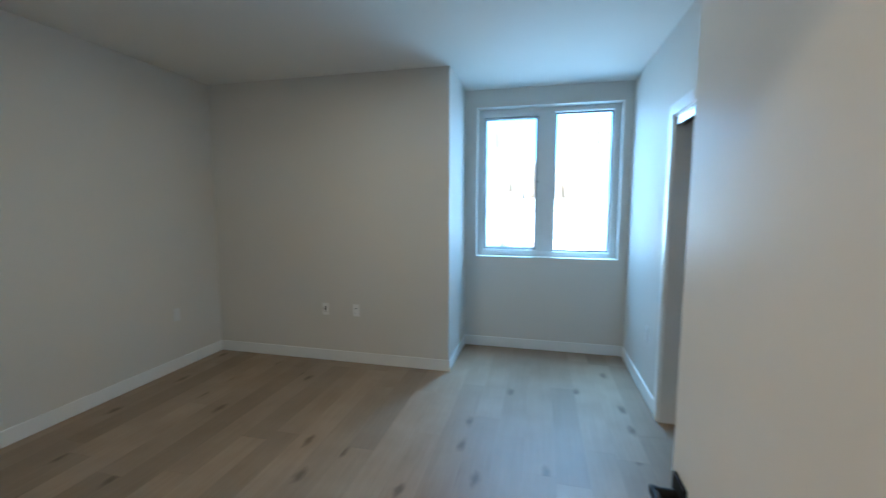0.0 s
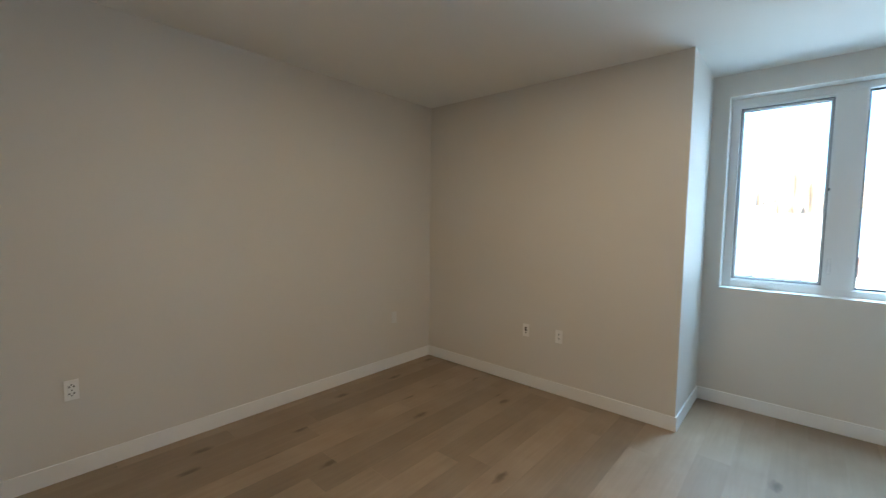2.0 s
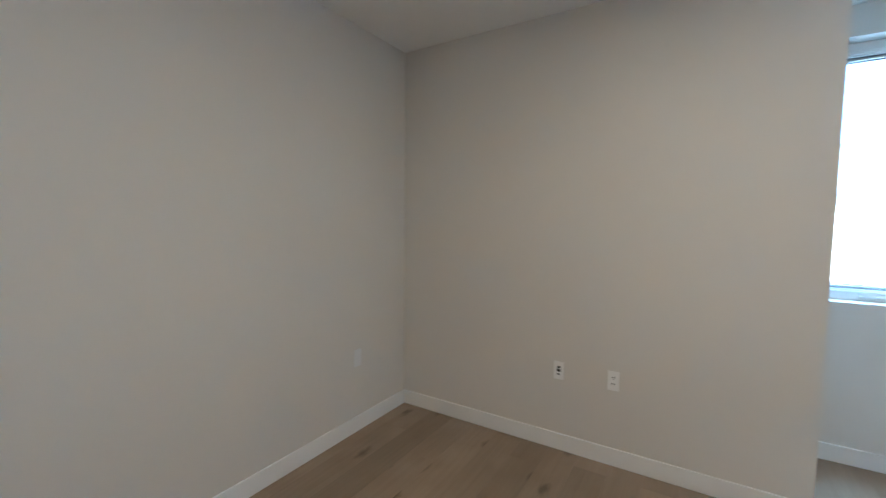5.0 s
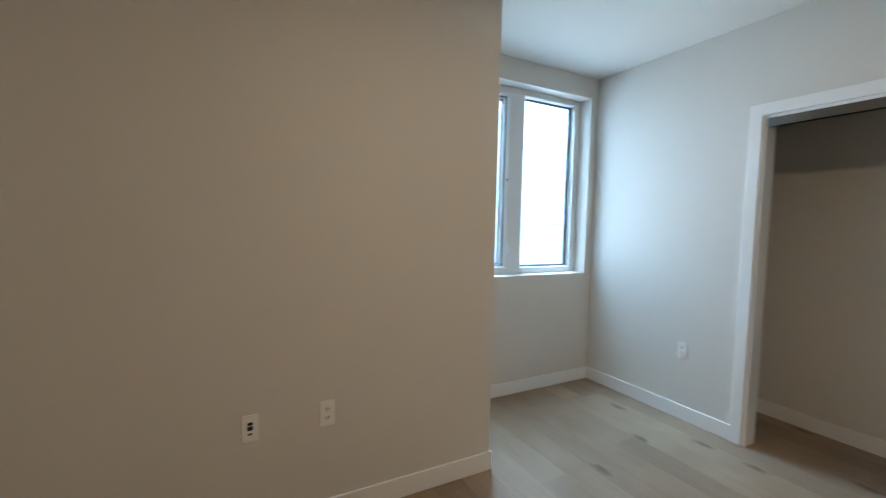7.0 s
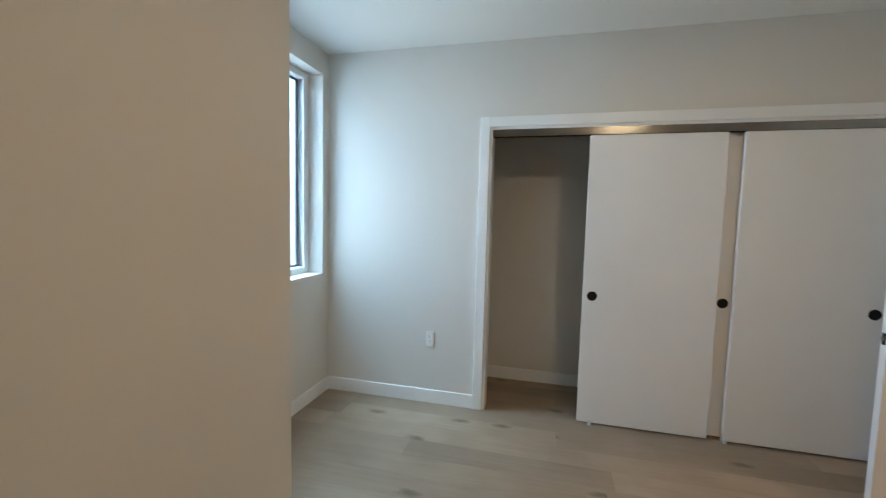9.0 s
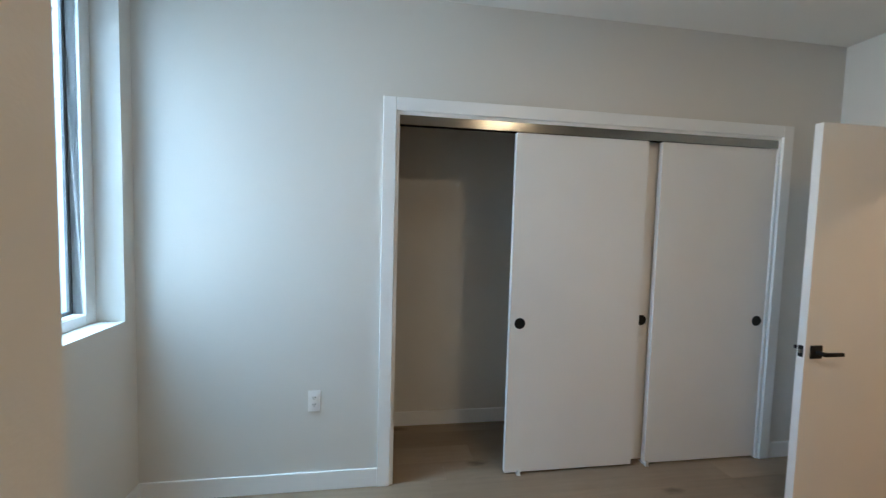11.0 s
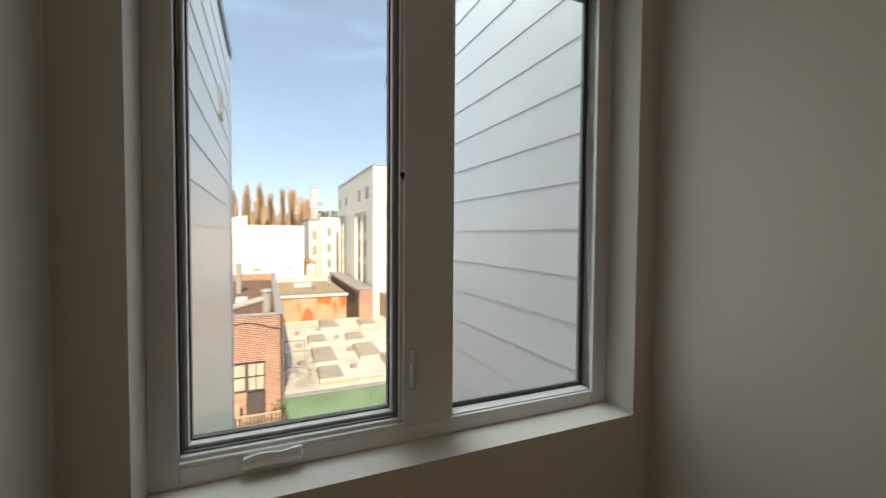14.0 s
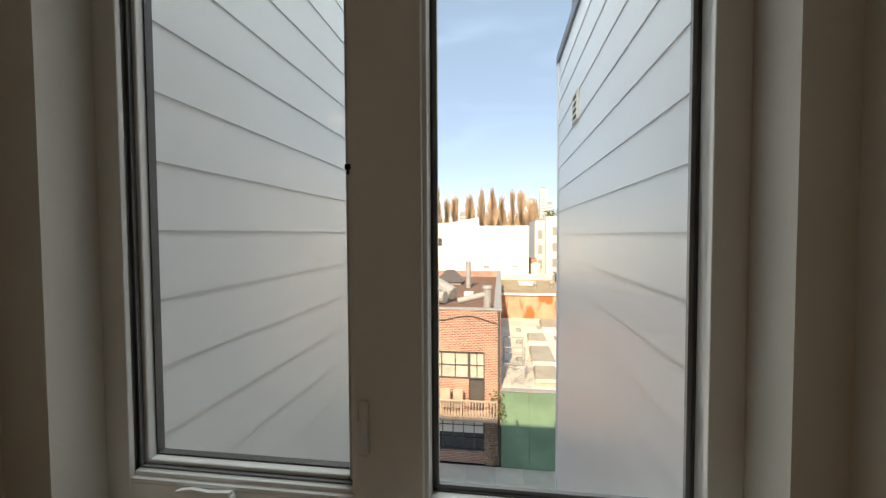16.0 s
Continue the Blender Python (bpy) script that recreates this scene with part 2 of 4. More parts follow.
# ---- shapes ----
def box(bm, x0, x1, y0, y1, z0, z1, bevel=0.0):
    r = bmesh.ops.create_cube(bm, size=1.0, matrix=Matrix.Translation(((x0 + x1) / 2, (y0 + y1) / 2, (z0 + z1) / 2)) @ Matrix.Diagonal((abs(x1 - x0), abs(y1 - y0), abs(z1 - z0), 1)))
    if bevel:
        edges = {e for v in r["verts"] for e in v.link_edges}
        bmesh.ops.bevel(bm, geom=list(edges), offset=bevel, segments=2, profile=0.5, affect="EDGES")


def boxes(*rows, bevel=0.0):
    bm = bmesh.new()
    for row in rows:
        box(bm, *row, bevel=bevel)
    return bm


def tube(bm, a, b, r0, r1=None, sides=20):
    """A round bar from a to b."""
    a, b = Vector(a), Vector(b)
    d = b - a
    m = Matrix.Translation((a + b) / 2) @ d.to_track_quat("Z", "Y").to_matrix().to_4x4()
    bmesh.ops.create_cone(bm, cap_ends=True, segments=sides, radius1=r0, radius2=r0 if r1 is None else r1, depth=d.length, matrix=m)


def solid(name, bm, mat, smooth=False):
    me = bpy.data.meshes.new(name)
    bm.to_mesh(me)
    bm.free()
    me.materials.append(mat)
    if smooth:
        me.polygons.foreach_set("use_smooth", [True] * len(me.polygons))
        me.set_sharp_from_angle(angle=radians(40))
    return new(name, me)


def part(name, bm, mat, parent, label="", smooth=False):
    ob = solid(name, bm, mat, smooth)
    ob.parent = parent
    ob.matrix_parent_inverse = parent.matrix_basis.inverted() if parent.parent is None else Matrix()
    if label:
        ob["label"] = label
    return ob


def thing(name, x, y, z, label, category, group="", kind=""):
    ob = new(name)
    ob.matrix_basis = pose(x, y, z)
    ob.matrix_world = pose(x, y, z)
    ob.empty_display_size = 0.1
    return tagged(ob, label, category, group, kind)


def setting(name, bm, mat, label, category):
    return tagged(solid(name, bm, mat), label, category, kind="structure")


def prism(points, axis, a, b):
    """An outline in two axes drawn out along the third, from a to b."""
    bm = bmesh.new()
    place = {"x": lambda p, h: (h, p[0], p[1]), "y": lambda p, h: (p[0], h, p[1]), "z": lambda p, h: (p[0], p[1], h)}[axis]
    lo = [bm.verts.new(place(p, a)) for p in points]
    hi = [bm.verts.new(place(p, b)) for p in points]
    bm.faces.new(lo)
    bm.faces.new(hi[::-1])
    for i in range(len(points)):
        j = (i + 1) % len(points)
        bm.faces.new((lo[j], lo[i], hi[i], hi[j]))
    bmesh.ops.recalc_face_normals(bm, faces=bm.faces)
    return bm


# ---- the room: x 0 is the closet wall, y 0 the window wall ----
TOP = 2.65
XW, YB, XB = -4.006, -0.768, -1.598          # west wall, face and side of the boxed-out wall
YS = -4.085                                # south wall
WX0, WX1, WZ0, WZ1 = -1.48, -0.085, 0.962, 2.476   # window opening
CY0, CY1, CZ = -1.275, -3.655, 2.06        # closet opening
CX, CYN, CYS = 0.66, -0.9, -4.0            # closet back and ends
DX0, DX1, DZ = -1.345, -0.515, 2.035       # entrance opening
HY = -6.3                                  # hall's far wall

setting("wall_west", boxes((XW - .15, XW, HY - .15, 0.2, -.02, TOP)), WALL, "plain off-white painted drywall wall with outlets", "wall")
setting("wall_boxed", boxes((XW, XB, YB, 0.2, -.02, TOP)), WALL, "off-white boxed-out drywall wall beside the window niche", "wall")
setting("wall_window", boxes((XB, WX0, 0, .2, -.02, TOP), (WX1, .15, 0, .2, -.02, TOP), (WX0, WX1, 0, .2, -.02, WZ0), (WX0, WX1, 0, .2, WZ1, TOP), bevel=0),
        WALL, "off-white drywall wall with a deep window opening", "wall")
setting("wall_closet", prism(((YS, -.02), (CY1, -.02), (CY1, CZ), (CY0, CZ), (CY0, -.02), (0, -.02), (0, TOP), (YS, TOP)), "x", 0, .11), WALL,
        "off-white drywall wall with a wide closet opening", "wall")
setting("wall_closet_inside", prism(((.11, CYN), (CX, CYN), (CX, CYS), (.11, CYS), (.11, CYS - .1), (CX + .1, CYS - .1), (CX + .1, CYN + .1), (.11, CYN + .1)), "z", -.02, TOP), WALL,
        "plain painted inner walls of the closet", "wall")
setting("wall_south", prism(((XW, -.02), (DX0, -.02), (DX0, DZ), (DX1, DZ), (DX1, -.02), (.11, -.02), (.11, TOP), (XW, TOP)), "y", YS - .12, YS), WALL,
        "off-white drywall wall with the entrance doorway", "wall")
setting("wall_hall", boxes((XW, .8, HY - .15, HY, -.02, TOP), (.8, .95, HY - .15, YS - .12, -.02, TOP), (.11, .95, YS - .12, YS, -.02, TOP)), WALL, "plain off-white hall walls", "wall")
setting("ceiling", boxes((XW - .15, .95, HY - .15, .2, TOP, TOP + .2)), CEIL, "flat matt white drywall ceiling", "ceiling")
floor = setting("floor", boxes((XW - .15, .95, HY - .15, .2, -.2, -.018)), GAP, "pale brushed oak plank floor with knots", "floor")

BB, BT = 0.104, 0.012                      # baseboard height and thickness


def baseboard(x0, x1, y0, y1):
    bm = bmesh.new()
    box(bm, x0, x1, y0, y1, 0.0, BB, bevel=0.003)
    tagged(solid("baseboard", bm, TRIM), "white painted flat baseboard", "baseboard", kind="structure")


baseboard(XW, XW + BT, YS, YB)
baseboard(XW + BT, XB + BT, YB - BT, YB)
baseboard(XB, XB + BT, YB, -BT)
baseboard(XB, -BT, -BT, 0)
baseboard(-BT, 0, CY0 + .072, 0)
baseboard(-BT, 0, YS, CY1 - .072)
baseboard(CX - BT, CX, CYS, CYN)
baseboard(.11, CX - BT, CYN - BT, CYN)
baseboard(.11, CX - BT, CYS, CYS + BT)
baseboard(XW + BT, DX0 - .072, YS, YS + BT)
baseboard(DX1 + .072, -BT, YS, YS + BT)

# casing and jambs
setting("trim_closet", boxes((-.018, 0, CY0 + .002, CY0 + .072, 0, CZ + .072), (-.018, 0, CY1 - .072, CY1 - .002, 0, CZ + .072), (-.018, 0, CY1 - .002, CY0 + .002, CZ + .002, CZ + .072), bevel=0.003),
        TRIM, "white painted flat casing round the closet opening", "door casing")
setting("trim_closet_jamb", boxes((-.004, .114, CY0 - .016, CY0 + .001, 0, CZ), (-.004, .114, CY1 - .001, CY1 + .016, 0, CZ), (-.004, .114, CY1 + .016, CY0 - .016, CZ - .016, CZ + .001)), TRIM,
        "white painted jamb of the closet", "door jamb")
setting("trim_entrance", boxes((DX0 - .07, DX0, YS, YS + .016, 0, DZ + .07), (DX1, DX1 + .07, YS, YS + .016, 0, DZ + .07), (DX0, DX1, YS, YS + .016, DZ, DZ + .07), bevel=0.003), TRIM,
        "white painted casing of the entrance door", "door casing")

# ---- window ----
FY0, FY1 = 0.122, 0.198
win = tagged(thing("window_1", (WX0 + WX1) / 2, FY0, WZ0, "white vinyl double window, casement beside a fixed pane", "window", kind="structure"))
GL = (-1.419, -0.872, 1.030, 2.402)       # casement opening in the frame
GR = (-0.699, -0.150, 1.014, 2.428)
part("window_frame", boxes((WX0, GL[0], FY0, FY1, WZ0, WZ1), (GR[1], WX1, FY0, FY1, WZ0, WZ1), (GL[0], GR[1], FY0, FY1, WZ0, 1.010), (GL[0], GR[1], FY0, FY1, 2.430, WZ1),
                           (GL[1] + .01, GR[0] - .01, FY0, FY1, 1.010, 2.430), (GL[0], GL[1] + .01, FY0, FY1, 2.412, 2.430), (GL[0], GL[1] + .01, FY0, FY1, 1.010, 1.020), bevel=0.0025), VINYL, win)
for nm, g in (("sash_stop", GL), ("glazing_stop", GR)):
    e = .012
    part(nm, boxes((g[0] - e, g[0], FY0 + .012, FY1, g[2] - e, g[3] + e), (g[1], g[1] + e, FY0 + .012, FY1, g[2] - e, g[3] + e), (g[0], g[1], FY0 + .012, FY1, g[2] - e, g[2]), (g[0], g[1], FY0 + .012, FY1, g[3], g[3] + e), bevel=0.002), VINYL, win)


def ring(g, w, y0, y1, bevel=0.0):
    """A flat frame of width w inside the rectangle g."""
    return boxes((g[0], g[0] + w, y0, y1, g[2], g[3]), (g[1] - w, g[1], y0, y1, g[2], g[3]), (g[0] + w, g[1] - w, y0, y1, g[2], g[2] + w), (g[0] + w, g[1] - w, y0, y1, g[3] - w, g[3]), bevel=bevel)


def inset(g, w):
    return (g[0] + w, g[1] - w, g[2] + w, g[3] - w)


sash = part("casement_sash", ring(GL, .005, FY0 + .026, FY1 + .01, .0012), GREYVINYL, win, "grey casement sash with weather strip")
part("sash_rail", ring(inset(GL, .005), .011, FY0 + .036, FY1 + .012, .004), VINYL, sash)
part("gasket", ring(inset(GL, .016), .004, FY0 + .060, FY1 + .006), RUBBER, sash)
p = part("pane", boxes((GL[0] + .015, GL[1] - .015, .192, .197, GL[2] + .015, GL[3] - .015)), PANE, sash, "clear glass pane")
p.visible_shadow = False
part("insect_screen", boxes((GL[0], GL[1], FY0 + .0185, FY0 + .0195, GL[2], GL[3])), SCREEN, win, "fine grey insect screen over the casement")
part("gasket", ring(GR, .0045, .176, .193), RUBBER, win, "black rubber gasket")
part("spacer", ring(inset(GR, .0045), .010, .181, .1925), SPACER, win, "grey metal glazing spacer")
p = part("pane", boxes((GR[0] + .005, GR[1] - .005, .185, .190, GR[2] + .005, GR[3] - .005)), PANE, win, "clear glass pane")
p.visible_shadow = False


def crank_handle():
    """Folded casement crank: a low housing with a wavy folding lever on it."""
    bm = bmesh.new()
    box(bm, -1.283, -1.141, FY0 - .028, FY0, .986, 1.013, bevel=.009)
    c = part("crank_housing", bm, VINYL, win, "white folded casement crank", True)
    bm = bmesh.new()
    n, loops = 28, []
    for i in range(n + 1):
        u = i / n
        x = -1.279 + .134 * u
        h = 1.0145 + .007 * math.sin(math.pi * min(1, u * 1.6)) ** 1.2 * (u < .625) + .008 * max(0, (u - .45) / .55) ** .8
        w = .004 + .006 * math.sin(math.pi * u)
        loops.append([bm.verts.new(q) for q in ((x, FY0 - .027 + w * .3, 1.006), (x, FY0 - .027 + w * .3, h), (x, FY0 - .010 - w * .2, h - .002), (x, FY0 - .008, 1.006))])
    for p0, p1 in zip(loops, loops[1:]):
        for j in range(4):
            bm.faces.new((p0[j], p0[(j + 1) % 4], p1[(j + 1) % 4], p1[j]))
    bm.faces.new(loops[0][::-1])
    bm.faces.new(loops[-1])
    bmesh.ops.recalc_face_normals(bm, faces=bm.faces)
    part("crank_lever", bm, VINYL, c, smooth=True)


crank_handle()
bm = boxes((-.850, -.826, FY0 - .010, FY0, 1.118, 1.238), bevel=.008)
lock = part("lock_plate", bm, VINYL, win, "white casement lock on the middle post", True)
part("lock_lever", boxes((-.846, -.834, FY0 - .026, FY0 - .008, 1.135, 1.200), bevel=.004), VINYL, lock, smooth=True)
part("keeper", boxes((-.874, -.862, FY0 - .003, FY0 + .002, 1.733, 1.745), (-.869, -.865, FY0 - .005, FY0 + .002, 1.722, 1.733), bevel=.001), BLACK, win, "small black screen catch")

# ---- closet doors ----
track = thing("closet_track", -.0, (CY0 + CY1) / 2, CZ - .07, "brushed aluminium sliding door track under the closet header", "door track")
part("fascia", boxes((.000, .004, CY1 + .016, CY0 - .016, CZ - .066, CZ - .016), bevel=.001), ALU, track)
part("rail", boxes((.004, .10, CY1 + .016, CY0 - .016, CZ - .024, CZ - .017), (.046, .050, CY1 + .016, CY0 - .016, CZ - .066, CZ - .024)), ALU, track)


def sliding_door(y0, x, pulls):
    """A flush slab 0.81 m wide with round recessed pulls."""
    d = thing("sliding_door", x + .0175, y0 - .4075, .012, "white flush sliding closet door with black round pulls", "sliding door", "closet doors")
    bm = boxes((x, x + .035, y0 - .815, y0, .012, 1.992), bevel=.0015)
    part("slab", bm, SLAB, d)
    for py in pulls:
        bm = bmesh.new()
        bmesh.ops.create_cone(bm, cap_ends=True, segments=32, radius1=.033, radius2=.031, depth=.005, matrix=Matrix.Translation((x - .002, py, .906)) @ pose(0, 0, 0, 0, -90, 0))
        pull = part("finger_pull", bm, BLACK, d, "matt black round finger pull", True)
        bm = bmesh.new()
        tube(bm, (x - .0052, py, .906), (x - .0046, py, .906), .026, .026, 28)
        part("cup", bm, BLACK, pull)


sliding_door(-1.946, .008, (-2.006,))
sliding_door(-2.060, .060, (-2.812,))
sliding_door(-2.853, .008, (-3.585,))
for gy in (-2.03, -2.862):
    g = thing("floor_guide", .02, gy, 0, "small clear plastic sliding door floor guide", "door guide", "floor guides")
    part("base", boxes((-.012, .06, gy - .012, gy + .012, 0, .004), bevel=.001), CLEAR, g)
    part("fin", boxes((-.010, .004, gy - .009, gy + .009, .004, .030), bevel=.002), CLEAR, g)

# ---- entrance door, standing open ----
LX, LY0, LY1 = -.535, -3.292, -4.072
leaf = thing("door_1", LX + .02, LY1, .012, "white flush entrance door standing open, black lever", "door", kind="structure")
part("slab", boxes((LX, LX + .04, LY1, LY0, .012, 2.008), bevel=.0015), SLAB, leaf)
ly = LY0 - .062
for side, s in (("west", -1), ("east", 1)):
    fx = LX if s < 0 else LX + .04
    bm = boxes((min(fx, fx + s * .009), max(fx, fx + s * .009), ly - .033, ly + .033, .850, .916), bevel=.002)
    rose = part("rosette", bm, BLACK, leaf, "square matt black lever rose")
    bm = bmesh.new()
    tube(bm, (fx + s * .008, ly, .883), (fx + s * .052, ly, .883), .011)
    box(bm, min(fx + s * .044, fx + s * .058), max(fx + s * .044, fx + s * .058), ly - .100, ly + .012, .874, .892, bevel=.002)
    part("lever", bm, BLACK, rose, "matt black lever handle", True)
lp = part("latch_plate", boxes((LX + .007, LX + .033, LY0 - .001, LY0 + .0015, .854, .912), bevel=.0006), BLACK, leaf, "black latch plate on the door edge")
part("latch_bolt", boxes((LX + .013, LX + .027, LY0, LY0 + .009, .873, .893), bevel=.002), ALU, lp)
for hz in (.22, 1.02, 1.82):
    bm = bmesh.new()
    tube(bm, (LX - .006, LY1 - .006, hz - .045), (LX - .006, LY1 - .006, hz + .045), .006, sides=12)
    part("hinge", bm, BLACK, leaf, "black hinge knuckle", True)


# ---- outlets ----
def plate(origin, axis, kind_of, label):
    """A wall plate 70 x 114 mm on a wall that faces -y ('y'), +x ('x') or -x ('-x')."""
    o = thing("outlet" if kind_of != "blank" else "blank_plate", *origin, label, "wall outlet" if kind_of != "blank" else "wall plate")
    turn = {"y": 0, "x": 90, "-x": -90}[axis]
    o.matrix_basis = pose(*origin, 0, 0, turn)

    def add(name, rows, mat, bevel, lbl="", under=None):
        ob = solid(name, boxes(*rows, bevel=bevel), mat)
        ob.parent = under or o
        if lbl:
            ob["label"] = lbl
        return ob
    cover = add("cover", [(-.032, .032, -.006 if kind_of != "blank" else -.005, 0, -.057, .057)], PLASTIC if kind_of != "blank" else VINYL, .0018)
    if kind_of == "duplex":
        face = add("receptacle", [(-.017, .017, -.008, -.005, -.034, .034)], PLASTIC, .0008)
        for s in (-1, 1):
            for dx in (-.006, .006):
                add("slot", [(dx - .0018, dx + .0018, -.0086, -.0078, s * .019 - .002, s * .019 + .007)], SLOT, 0, under=face)
            add("slot", [(-.002, .002, -.0086, -.0078, s * .019 - .009, s * .019 - .005)], SLOT, 0, under=face)
    if kind_of == "dark":
        face = add("receptacle", [(-.017, .017, -.008, -.005, -.034, .034)], PLASTIC, .0008)
        for dx in (-.010, .010):
            for s in (-1, 1):
                add("slot", [(dx - .0035, dx + .0035, -.0086, -.0078, s * .020 - .004, s * .020 + .005)], SLOT, 0, under=face)
        for z in (.031, 0, -.031):
            add("slot", [(-.003, .003, -.0086, -.0078, z - .003, z + .003)], SLOT, 0, under=face)
    if kind_of == "data":
        face = add("insert", [(-.017, .017, -.008, -.005, -.034, .034)], PLASTIC, .0008)
        add("jack", [(-.010, .010, -.0090, -.0078, .014, .027)], SLOT, .0004, "black data jack", face)
        add("jack", [(-.011, .011, -.0090, -.0078, -.007, .010)], SLOT, .0004, "black data jack", face)
        add("port", [(-.008, .008, -.0090, -.0078, -.027, -.019)], SLOT, .0004, "coax port", face)
    return o


plate((-2.805, YB, .502), "y", "data", "white wall plate with two black data jacks")
plate((-2.490, YB, .504), "y", "duplex", "white duplex outlet on the boxed-out wall")
plate((XW, -3.675, .500), "x", "dark", "white outlet with dark open slots")
plate((XW, -1.28, .500), "x", "blank", "painted blank wall plate near the corner")
plate((0, -.863, .499), "-x", "duplex", "white duplex outlet near the window niche")


# ---- ceiling lamps ----
def ceiling_lamp(x, y, label):
    c = thing("ceiling_lamp", x, y, TOP, label, "ceiling lamp")
    bm = bmesh.new()
    tube(bm, (x, y, TOP - .022), (x, y, TOP), .185, .190, 40)
    part("trim_ring", bm, TRIM, c, smooth=True)
    bm = bmesh.new()
    tube(bm, (x, y, TOP - .028), (x, y, TOP - .0225), .165, .175, 40)
    part("lens", bm, LENS, c, "glowing warm lens", True)


ceiling_lamp(*LAMP_AT, "round flat white ceiling lamp, lit warm")
ceiling_lamp(*HALL_LAMP_AT, "round flat white hall ceiling lamp, lit")

# ---- outside materials ----
SIDING = material("white_fibre_siding", (0.72, 0.71, 0.71), 0.34, vary=0.03, scale=1.5, bump=0.10, bump_scale=35, random_amount=0.015)
FLASH = material("grey_flashing", (0.19, 0.20, 0.22), 0.45, metal=0.4, vary=0.06, scale=4)
STUCCO = material("white_stucco", (0.80, 0.77, 0.70), 0.8, vary=0.04, scale=0.4, bump=0.3, bump_scale=12)
CREAM = material("cream_render", (0.70, 0.66, 0.58), 0.8, vary=0.06, scale=0.5, bump=0.2, bump_scale=10)
SHADOWGREY = material("grey_panel", (0.30, 0.30, 0.30), 0.6, vary=0.08, scale=1.0)
DARKGLASS = material("dark_window_glass", (0.035, 0.045, 0.055), 0.08, vary=0.1, scale=1.0, spec=0.8, bump=0)
PALEGLASS = material("pale_window_glass", (0.55, 0.52, 0.44), 0.15, vary=0.18, scale=1.6, spec=0.6, bump=0)
STEEL = material("painted_steel_dark", (0.09, 0.085, 0.08), 0.5, vary=0.15, scale=3)
GALV = material("galvanised_duct", (0.36, 0.36, 0.35), 0.7, metal=0.2, vary=0.15, scale=5)
ROOFBROWN = material("brown_roofing", (0.20, 0.115, 0.08), 0.9, vary=0.15, scale=0.7, bump=0.4, bump_scale=9)
ROOFTAN = material("tan_gravel_roof", (0.34, 0.28, 0.19), 0.95, vary=0.18, scale=0.6, bump=0.5, bump_scale=14)
ROOFPALE = material("pale_coated_roof", (0.64, 0.61, 0.54), 0.75, vary=0.16, scale=0.45, bump=0.4, bump_scale=8)
WOODRAIL = material("weathered_wood", (0.50, 0.39, 0.30), 0.8, vary=0.15, scale=3)
GREEN = material("green_painted_boards", (0.16, 0.27, 0.18), 0.7, vary=0.22, scale=0.8, bump=0.4, bump_scale=7)
ASPHALT = material("asphalt", (0.055, 0.055, 0.056), 0.9, vary=0.15, scale=0.3, bump=0.5, bump_scale=30)
CONCRETE = material("pavement_concrete", (0.36, 0.34, 0.31), 0.85, vary=0.1, scale=0.6, bump=0.3, bump_scale=15)
TWIG = material("bare_poplar_twigs", (0.42, 0.31, 0.215), 0.9, vary=0.25, scale=0.3)
IVY = material("ivy_leaves", (0.10, 0.11, 0.035), 0.7, vary=0.3, scale=4)
TOWER = material("pale_tower_facade", (0.52, 0.55, 0.56), 0.5, vary=0.05, scale=0.02)
BLUETOWER = material("blue_glass_facade", (0.30, 0.40, 0.46), 0.3, vary=0.08, scale=0.02)


